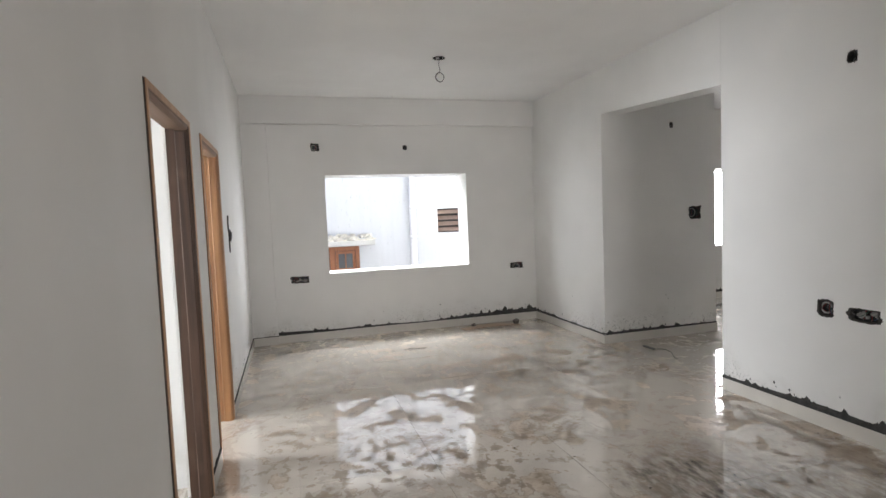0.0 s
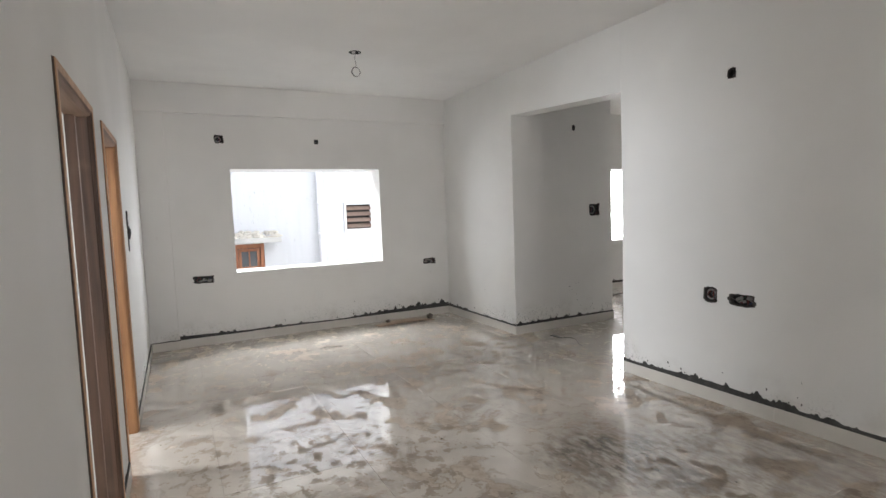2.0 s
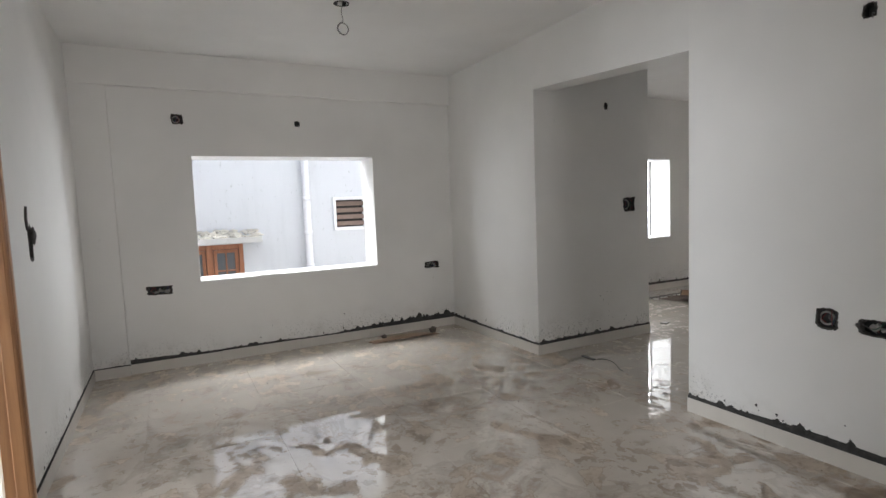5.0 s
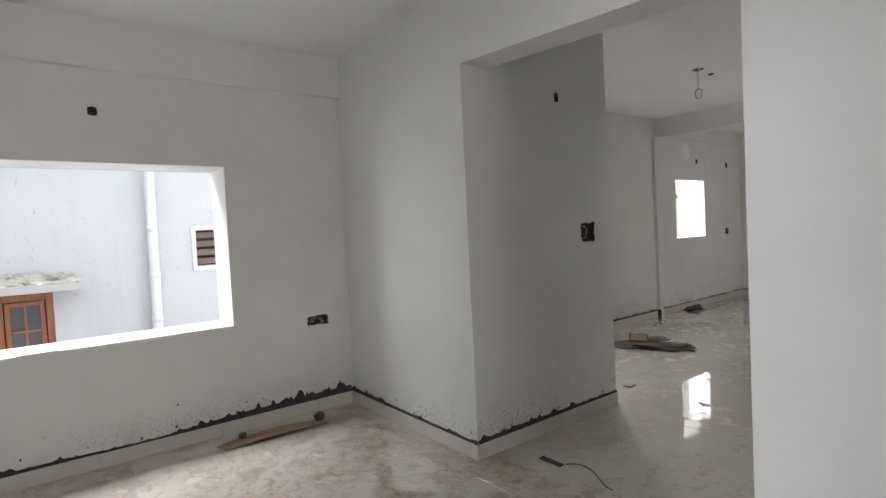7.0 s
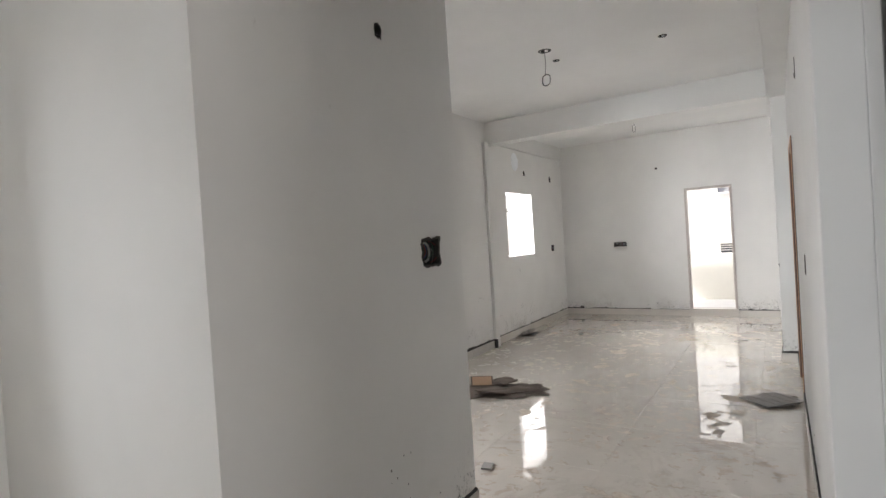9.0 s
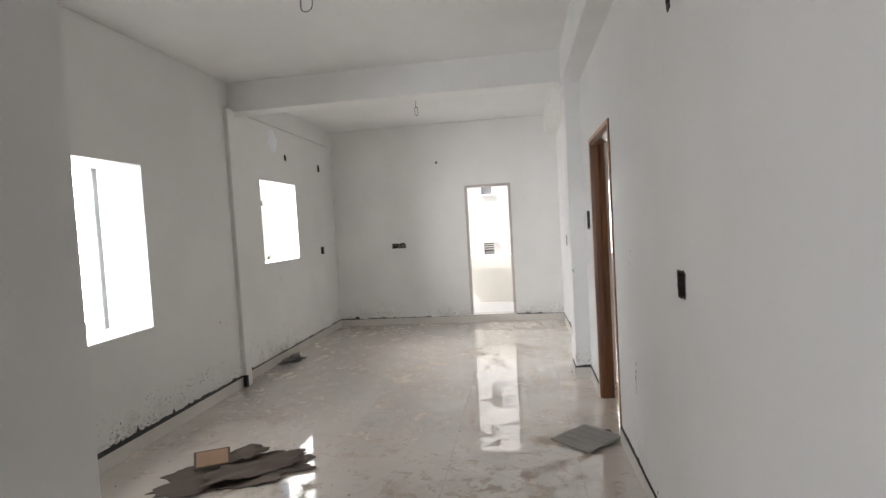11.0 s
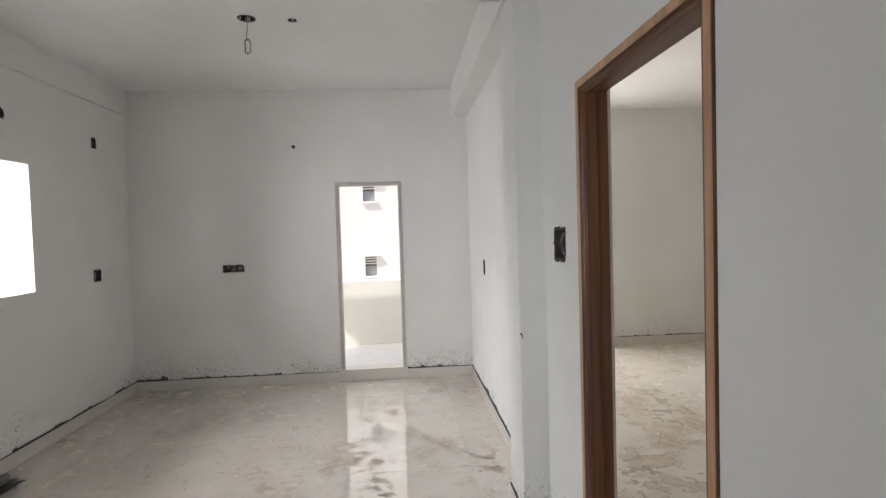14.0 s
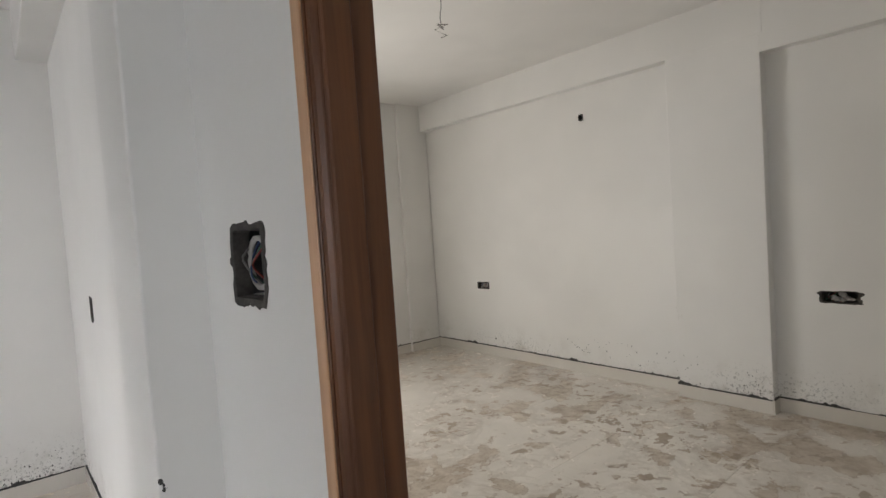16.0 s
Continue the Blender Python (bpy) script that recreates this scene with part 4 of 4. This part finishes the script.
# ---------------------------------------------------------------- loose things on the floors
def sheet(bm, outline_w, outline_h, seed, lift, thick=0.005, nx=22, ny=10):
    """A torn, slightly buckled sheet."""
    top = {}
    for i in range(nx + 1):
        for j in range(ny + 1):
            u, v = i / nx - 0.5, j / ny - 0.5
            e = max(abs(u), abs(v)) * 2
            k = 1 + e * e * 0.32 * noise.noise(Vector((u * 4 + seed, v * 4, seed))) + (e > 0.95) * 0.16 * noise.noise(Vector((u * 21, v * 21, seed)))
            z = lift * max(0.0, noise.noise(Vector((u * 2.5 + seed, v * 2.5, 1))) + 0.25)
            top[i, j] = (u * outline_w * k, v * outline_h * k * (1 - 0.5 * max(0, abs(u) - 0.25) * 2), z)
    a = {q: bm.verts.new((p[0], p[1], p[2] + thick)) for q, p in top.items()}
    b = {q: bm.verts.new(p) for q, p in top.items()}
    for i in range(nx):
        for j in range(ny):
            bm.faces.new((a[i, j], a[i + 1, j], a[i + 1, j + 1], a[i, j + 1]))
            bm.faces.new((b[i, j + 1], b[i + 1, j + 1], b[i + 1, j], b[i, j]))
    for i in range(nx):
        bm.faces.new((a[i, 0], b[i, 0], b[i + 1, 0], a[i + 1, 0]))
        bm.faces.new((a[i + 1, ny], b[i + 1, ny], b[i, ny], a[i, ny]))
    for j in range(ny):
        bm.faces.new((a[0, j + 1], b[0, j + 1], b[0, j], a[0, j]))
        bm.faces.new((a[nx, j], b[nx, j], b[nx, j + 1], a[nx, j + 1]))


scrap = new("cardboard_scrap")
scrap.matrix_world = pose(7.36, 6.18, 0.001, 0, 0, -64)
tagged(scrap, "torn brown cardboard box flattened on the tiled floor", "cardboard")
bm = bmesh.new()
sheet(bm, 0.86, 0.44, 1.7, 0.022, 0.004, 30, 16)
part("sheet", bm, "cardboard", scrap)
bm = bmesh.new()
sheet(bm, 0.58, 0.30, 5.2, 0.03, 0.004, 26, 14)
bmesh.ops.transform(bm, matrix=pose(0.10, -0.01, 0.014, -2, 1, 12), verts=bm.verts)
part("torn_layer", bm, "cardboard", scrap)
bm = bmesh.new()
bx(bm, -0.16, 0.06, 0.0, 0.13, 0.0, 0.005)
bmesh.ops.transform(bm, matrix=pose(-0.10, 0.10, 0.026, 34, 2, 6), verts=bm.verts)
soften(part("flap", bm, "cardboard", scrap), 0.002, 1)
bm = bmesh.new()
bx(bm, -0.145, 0.045, 0.012, 0.12, 0.0055, 0.007)
bmesh.ops.transform(bm, matrix=pose(-0.10, 0.10, 0.0262, 34, 2, 6), verts=bm.verts)
part("flap_lining", bm, "cardboard_in", scrap, "pale tan inner face of the flap")
bm = bmesh.new()
sheet(bm, 0.24, 0.14, 8.4, 0.02, 0.004, 12, 8)
bmesh.ops.transform(bm, matrix=pose(0.06, 0.17, 0.05, 12, -4, 14), verts=bm.verts)
part("fold", bm, "cardboard", scrap)

slabt = new("loose_tile")
slabt.matrix_world = pose(7.88, 3.945, 0.012, -2.5, 3.0, 41)
tagged(slabt, "loose grey square tile lying back up by the wall", "tile")
bm = box_mesh(-0.17, 0.17, -0.17, 0.17, 0, 0.009)
soften(part("body", bm, "slate", slabt), 0.001, 1)
bm = bmesh.new()
for k in range(5):
    a = -0.14 + 0.07 * k
    bx(bm, -0.16, 0.16, a - 0.012, a + 0.012, 0.009, 0.0105)
part("back_ribs", bm, "slate", slabt)
bm = bmesh.new()
blob(bm, (7.98, 3.79, 0.012), (0.05, 0.03, 0.016), 1.0, 0.5)
blob(bm, (7.90, 3.77, 0.008), (0.03, 0.025, 0.012), 5.0, 0.5)
tagged(mesh_of("mortar_crumbs", bm, "lump"), "dark mortar crumbs under a loose tile", "rubble")

chip = mesh_of("tile_chip", box_mesh(-0.05, 0.05, -0.035, 0.035, 0, 0.012), "slate")
for v, k in zip(chip.data.vertices, (0.8, 1.1, 1.2, 0.7, 0.75, 1.0, 1.15, 0.7)):
    v.co.x *= k
chip.matrix_world = pose(5.83, 5.49, 0.0005, 0, 0, 15)
soften(chip, 0.002, 1)
tagged(chip, "small grey tile chip on the floor", "chip")

# bowed board with mortar lumps under the living room window
board = new("thin_board")
tagged(board, "thin bowed brown board lying along the window wall", "board")
bm = bmesh.new()
rows = []
for i in range(15):
    t = i / 14
    x, y, z = 2.60 + 0.78 * t, 6.725 - 0.02 * t, 0.0015 + 0.022 * math.sin(math.pi * t)
    w = 0.055 + 0.025 * math.sin(math.pi * t)
    rows.append([bm.verts.new(p) for p in ((x + 0.04, y - w, z), (x, y + w, z), (x, y + w, z + 0.006), (x + 0.04, y - w, z + 0.006))])
for s, r in zip(rows, rows[1:]):
    for i in range(4):
        bm.faces.new((s[i], s[(i + 1) % 4], r[(i + 1) % 4], r[i]))
bm.faces.new(rows[0])
bm.faces.new(rows[-1][::-1])
part("body", bm, "board", board)
for x, y, s in ((2.79, 6.79, 0.030), (3.385, 6.745, 0.038)):
    bm = bmesh.new()
    blob(bm, (x, y, s * 0.95), (s * 1.2, s, s), x, 0.5)
    tagged(mesh_of("mortar_lump", bm, "lump"), "dark dried mortar lump beside a thin board", "rubble", "mortar lumps")

bm = bmesh.new()
bx(bm, 4.12, 4.16, 4.875, 5.04, 0.001, 0.009)
tube(bm, [(4.17 + 0.06 * math.sin(i * 0.5), 4.87 - 0.038 * i, 0.006 + 0.006 * math.sin(i * 1.1)) for i in range(11)], 0.004, 6)
strip = mesh_of("packing_strap", bm, "rubber")
tagged(strip, "thin dark strap curling on the tiled floor", "strap")

# dark scrap below the hall window
sc = new("mortar_pan_scrap")
sc.matrix_world = pose(10.12, 7.05, 0.001, 0, 0, -28)
tagged(sc, "dark rubber scrap with a broken cup on the floor", "scrap")
bm = bmesh.new()
sheet(bm, 0.34, 0.15, 3.3, 0.02, 0.006, 12, 6)
part("base", bm, "rubber", sc)
bm = bmesh.new()
rings = []
for r, z in ((0.03, 0.012), (0.055, 0.02), (0.068, 0.05), (0.066, 0.075), (0.060, 0.075), (0.050, 0.03), (0.02, 0.02)):
    rings.append([bm.verts.new((0.06 + r * math.cos(q), 0.01 + r * 0.8 * math.sin(q), z + 0.010 * math.cos(q + 1))) for q in (2 * math.pi * k / 20 for k in range(20))])
for s, r in zip(rings, rings[1:]):
    for k in range(20):
        bm.faces.new((s[k], s[(k + 1) % 20], r[(k + 1) % 20], r[k]))
bm.faces.new(rings[0])
bm.faces.new(rings[-1])
smooth(part("cup", bm, "slate", sc, "dull grey cup"))
bm = bmesh.new()
blob(bm, (-0.07, 0.0, 0.03), (0.07, 0.045, 0.025), 6.0, 0.5)
smooth(part("lump", bm, "slate", sc))

# dark slab standing in the side room
sl = soften(mesh_of("stone_slab", box_mesh(-0.02, 0.0, -0.3, 0.3, 0, 0.16), "rubber"), 0.002, 1)
sl.matrix_world = pose(6.785, 2.99, 0.0005)
tagged(sl, "dark stone slab standing against the side room wall", "slab")

# mortar crumbs scattered on the floors
bm = bmesh.new()
rng = random.Random(5)
for k in range(80):
    x, y = (rng.uniform(0.1, 3.75), rng.uniform(1.0, 6.9)) if k % 2 else (rng.uniform(5.2, 12.0), rng.uniform(3.8, 7.0))
    s = rng.uniform(0.002, 0.006)
    blob(bm, (x, y, s * 0.4), (s * rng.uniform(0.8, 1.8), s, s * 0.6), k * 0.77, 0.5, 1)
tagged(mesh_of("floor_crumbs", bm, "lump"), "scattered dry mortar crumbs on the floor tiles", "rubble", kind="stuff")

# ---------------------------------------------------------------- outside
structure(mesh_of("ground", box_mesh(-300, 300, -300, 300, -6.3, -6.0), "ground"), "bare brown earth around the buildings", "ground")
nb = new("neighbour_house")
tagged(nb, "neighbouring house with weathered pale blue wall", "house")
slab_holes = [(0.62, 1.78, -0.40, 1.0), (3.36, 3.90, 1.18, 1.66)]
wall = slab("wall", "y", 10.4, 10.6, -9, 9.5, -6, 7.5, slab_holes, "neighbour", "weathered pale blue painted wall", edge=0)
wall.parent = nb
for key in ("category", "kind"):
    del wall[key]
bm = box_mesh(-9.2, 9.7, 10.3, 18.0, 7.5, 7.65)
part("roof", bm, "concrete", nb)
bm = bmesh.new()
tube(bm, [(2.83, 10.27, -6), (2.83, 10.27, 7.5)], 0.062, 14)
pipe = smooth(part("downpipe", bm, "pipe", nb, "white plastic downpipe"))
for z in (-1.2, 0.55, 1.12, 1.70, 3.3):
    bm = bmesh.new()
    tube(bm, [(2.83, 10.27, z - 0.035), (2.83, 10.27, z + 0.035)], 0.069, 14)
    smooth(part("pipe_joint", bm, "pipe", pipe))
ledge = soften(part("window_ledge", box_mesh(0.3, 2.02, 9.93, 10.4, 1.03, 1.12), "concrete", nb, "projecting concrete ledge strewn with pale debris"), 0.008)
bm = bmesh.new()
rng = random.Random(9)
for k in range(150):
    x, y = rng.uniform(0.32, 2.0), rng.uniform(9.96, 10.38)
    blob(bm, (x, y, 1.12 + (y - 9.93) * 0.22), (rng.uniform(0.03, 0.09), rng.uniform(0.02, 0.05), rng.uniform(0.01, 0.035)), k, 0.5, 1)
deb = part("debris", bm, "rubble", ledge)
deb["kind"] = "stuff"
win = part("window", box_mesh(0.62, 1.78, 10.50, 10.53, -0.40, 1.0), "room_shade", nb)
for a in ((0.62, 0.69), (1.22, 1.32), (1.71, 1.78)):
    soften(part("stile", box_mesh(a[0], a[1], 10.42, 10.50, -0.40, 1.0), "brown", win, "brown wooden window stile"), 0.004)
soften(part("head_rail", box_mesh(0.69, 1.71, 10.425, 10.50, 0.92, 1.0), "brown", win), 0.004)
for x0, x1, bars in ((0.70, 1.21, False), (1.33, 1.70, True)):
    part("pane", box_mesh(x0, x1, 10.475, 10.48, -0.36, 0.91), "glass", win)
    for a in ((x0, x0 + 0.05), (x1 - 0.05, x1)):
        soften(part("sash_stile", box_mesh(a[0], a[1], 10.445, 10.474, -0.36, 0.91), "brown", win), 0.003)
    for z in (0.86, -0.36):
        soften(part("sash_rail", box_mesh(x0 + 0.05, x1 - 0.05, 10.447, 10.473, z, z + 0.05), "brown", win), 0.003)
    if bars:
        part("glazing_bar", box_mesh((x0 + x1) / 2 - 0.011, (x0 + x1) / 2 + 0.011, 10.45, 10.473, -0.31, 0.86), "brown", win)
        for z in (0.28, 0.57):
            part("glazing_bar", box_mesh(x0 + 0.05, x1 - 0.05, 10.452, 10.472, z - 0.011, z + 0.011), "brown", win)
ventw = part("louvre_window", box_mesh(3.36, 3.90, 10.55, 10.58, 1.18, 1.66), "room_shade", nb)
for a in ((3.31, 3.36, 1.13, 1.71), (3.90, 3.95, 1.13, 1.71)):
    soften(part("surround", box_mesh(a[0], a[1], 10.36, 10.405, a[2], a[3]), "pipe", ventw), 0.004)
for a in ((1.12, 1.18), (1.66, 1.715)):
    soften(part("surround", box_mesh(3.36, 3.90, 10.355, 10.405, *a), "pipe", ventw), 0.004)
for k in range(4):
    bm = box_mesh(3.36, 3.90, -0.055, 0.055, -0.004, 0.004)
    bmesh.ops.transform(bm, matrix=pose(0, 10.47, 1.24 + 0.118 * k, 42), verts=bm.verts)
    part("slat", bm, "louvre", ventw)

far = new("apartment_building")
tagged(far, "white four-storey apartment building behind the balcony", "building")
openings = []
for level in (-5.3, -2.65, 0.0, 2.65, 5.3):
    for y in (-6.0, -1.0, 5.34, 16.2):
        openings.append((y, y + 0.40, level + 0.0, level + 0.68))
    for y in (-3.5, 1.6, 6.95):
        openings.append((y, y + 0.46, level - 0.18, level + 0.68))
wall = slab("wall", "x", 25.5, 25.75, -14, 24, -6, 9.0, openings, "building", "white painted facade with rows of small windows", edge=0)
wall.parent = far
for key in ("category", "kind"):
    del wall[key]
part("roof", box_mesh(25.3, 34, -14.2, 24.2, 9.0, 9.25), "building", far)
for y0, y1, z0, z1 in openings:
    small = y1 - y0 < 0.43
    w = part("window", box_mesh(25.68, 25.70, y0, y1, z0, z1), "glass" if small else "room_shade", far)
    part("ledge", box_mesh(25.38, 25.5, y0 - 0.10, y1 + 0.10, z1 + 0.03, z1 + 0.08), "building", w)
    part("sill", box_mesh(25.42, 25.5, y0 - 0.08, y1 + 0.08, z0 - 0.07, z0 - 0.02), "building", w)
    if small:
        for k in range(3):
            part("slat", box_mesh(25.56, 25.60, y0, y1, z1 - 0.08 - 0.09 * k, z1 - 0.04 - 0.09 * k), "building", w)
        part("shutter", box_mesh(25.60, 25.62, y0 + 0.02, y1 - 0.02, z0 + 0.02, z1 - 0.32), "shutter", w)
    else:
        part("mullion", box_mesh(25.55, 25.62, (y0 + y1) / 2 - 0.04, (y0 + y1) / 2 + 0.04, z0, z1), "building", w)
        for k in range(8):
            part("slat", box_mesh(25.60, 25.63, y0, (y0 + y1) / 2 - 0.04, z0 + 0.03 + 0.10 * k, z0 + 0.08 + 0.10 * k), "louvre", w)
        part("shutter", box_mesh(25.60, 25.62, (y0 + y1) / 2 + 0.04, y1, z0 + 0.02, z1 - 0.02), "shutter", w)

# tree beside the far building
tree = new("tree")
tagged(tree, "leafy green tree beside the white building", "tree")
bm = bmesh.new()
rng = random.Random(3)
tube(bm, [(22.0, 14.3, -6.0), (22.05, 14.35, -3.5), (21.95, 14.3, -1.2)], 0.14, 9)
for k in range(6):
    a = k * 1.05
    tube(bm, [(21.98, 14.3, -2.2 + 0.15 * k), (22 + 0.5 * math.cos(a), 14.3 + 0.5 * math.sin(a), -1.2 + 0.1 * k), (22 + 1.0 * math.cos(a), 14.3 + 1.0 * math.sin(a), -0.3 + 0.1 * k)], 0.04, 6)
smooth(part("trunk", bm, "bark", tree))
verts, faces = [], []
for _ in range(1500):
    a, b, r = rng.uniform(0, 6.28), rng.uniform(-1, 1), rng.random() ** 0.4
    c = Vector((22 + 1.2 * r * math.cos(a), 14.25 + 1.1 * r * math.sin(a), -0.25 + 1.1 * r * b))
    if noise.noise(c * 1.6) < -0.12:
        continue
    q = Euler((rng.uniform(0, 6), rng.uniform(0, 6), rng.uniform(0, 6))).to_matrix()
    i = len(verts)
    verts += [tuple(c + q @ Vector(p)) for p in ((-0.08, 0, 0), (0, -0.035, 0.01), (0.09, 0, 0), (0, 0.035, 0.01))]
    faces.append((i, i + 1, i + 2, i + 3))
me = bpy.data.meshes.new("crown")
me.from_pydata(verts, [], faces)
me.materials.append(MAT["leaf"])
cr = new("crown", me)
cr.parent = tree
cr["kind"] = "stuff"

# balcony behind the hall door
structure(mesh_of("floor_balcony", box_mesh(X_E + 0.15, 13.62, 3.7, 7.5, -0.1, 0.11), "concrete"), "grey concrete balcony floor", "floor")
structure(soften(mesh_of("parapet_balcony", box_mesh(13.50, 13.62, 3.7, 7.5, 0.11, 0.935), "parapet"), 0.006), "cream painted balcony parapet", "parapet")
structure(mesh_of("ceiling_balcony", box_mesh(X_E + 0.15, 12.75, 3.7, 7.5, CEIL, CEIL + 0.12), "ceiling"), "white balcony ceiling slab", "ceiling")

# ---------------------------------------------------------------- floor tiles
def tiles(owner, x0, x1, y0, y1, ox, oy, sx, sy, mat):
    """Separate tiles on a grid through (ox, oy), cut at the borders."""
    shared = {}
    gap = 0.0004
    for i in range(math.floor((x0 - ox) / sx), math.ceil((x1 - ox) / sx)):
        for j in range(math.floor((y0 - oy) / sy), math.ceil((y1 - oy) / sy)):
            a, b = max(x0, ox + i * sx), min(x1, ox + (i + 1) * sx)
            c, d = max(y0, oy + j * sy), min(y1, oy + (j + 1) * sy)
            if b - a < 0.01 or d - c < 0.01:
                continue
            w, h = round(b - a, 4), round(d - c, 4)
            if (w, h) not in shared:
                bm = bmesh.new()
                g, e = gap, 0.0005
                lo = [bm.verts.new(p) for p in ((-w / 2 + g, -h / 2 + g, -0.006), (w / 2 - g, -h / 2 + g, -0.006), (w / 2 - g, h / 2 - g, -0.006), (-w / 2 + g, h / 2 - g, -0.006))]
                mi = [bm.verts.new((v.co.x, v.co.y, -e)) for v in lo]
                up = [bm.verts.new((v.co.x - math.copysign(e, v.co.x), v.co.y - math.copysign(e, v.co.y), 0)) for v in lo]
                for s, t in ((lo, mi), (mi, up)):
                    for k in range(4):
                        bm.faces.new((s[k], s[(k + 1) % 4], t[(k + 1) % 4], t[k]))
                bm.faces.new(up)
                bmesh.ops.recalc_face_normals(bm, faces=bm.faces)
                me = bpy.data.meshes.new("tile")
                bm.to_mesh(me)
                bm.free()
                me.materials.append(MAT[mat])
                shared[(w, h)] = me
            t = new("tile", shared[(w, h)])
            t.parent = owner
            t.location = ((a + b) / 2, (c + d) / 2, random.uniform(-0.0006, 0.0004))
            t.rotation_euler = (random.gauss(0, 0.0006), random.gauss(0, 0.0006), 0)


tiles(floor_living, -0.15, X_R + 0.15, Y_BACK, Y_A, 0.47, 4.83, 0.8, 0.8, "tile")
tiles(floor_hall, X_R + 0.15, X_E, Y_S2, Y_N, 0.47, 4.83, 0.8, 0.8, "tile_hall")
tiles(floor_hall, X_R + 0.15, 6.8, 0.4, Y_S2, 0.47, 4.83, 0.8, 0.8, "tile_dull")
tiles(floor_bedroom, 6.95, 13.29, -0.21, Y_S2, 0.47, 4.83, 0.8, 0.8, "tile_dull")
tiles(floor_west, -3.0, -0.15, 1.2, 5.6, 0.47, 4.83, 0.8, 0.8, "tile_dull")
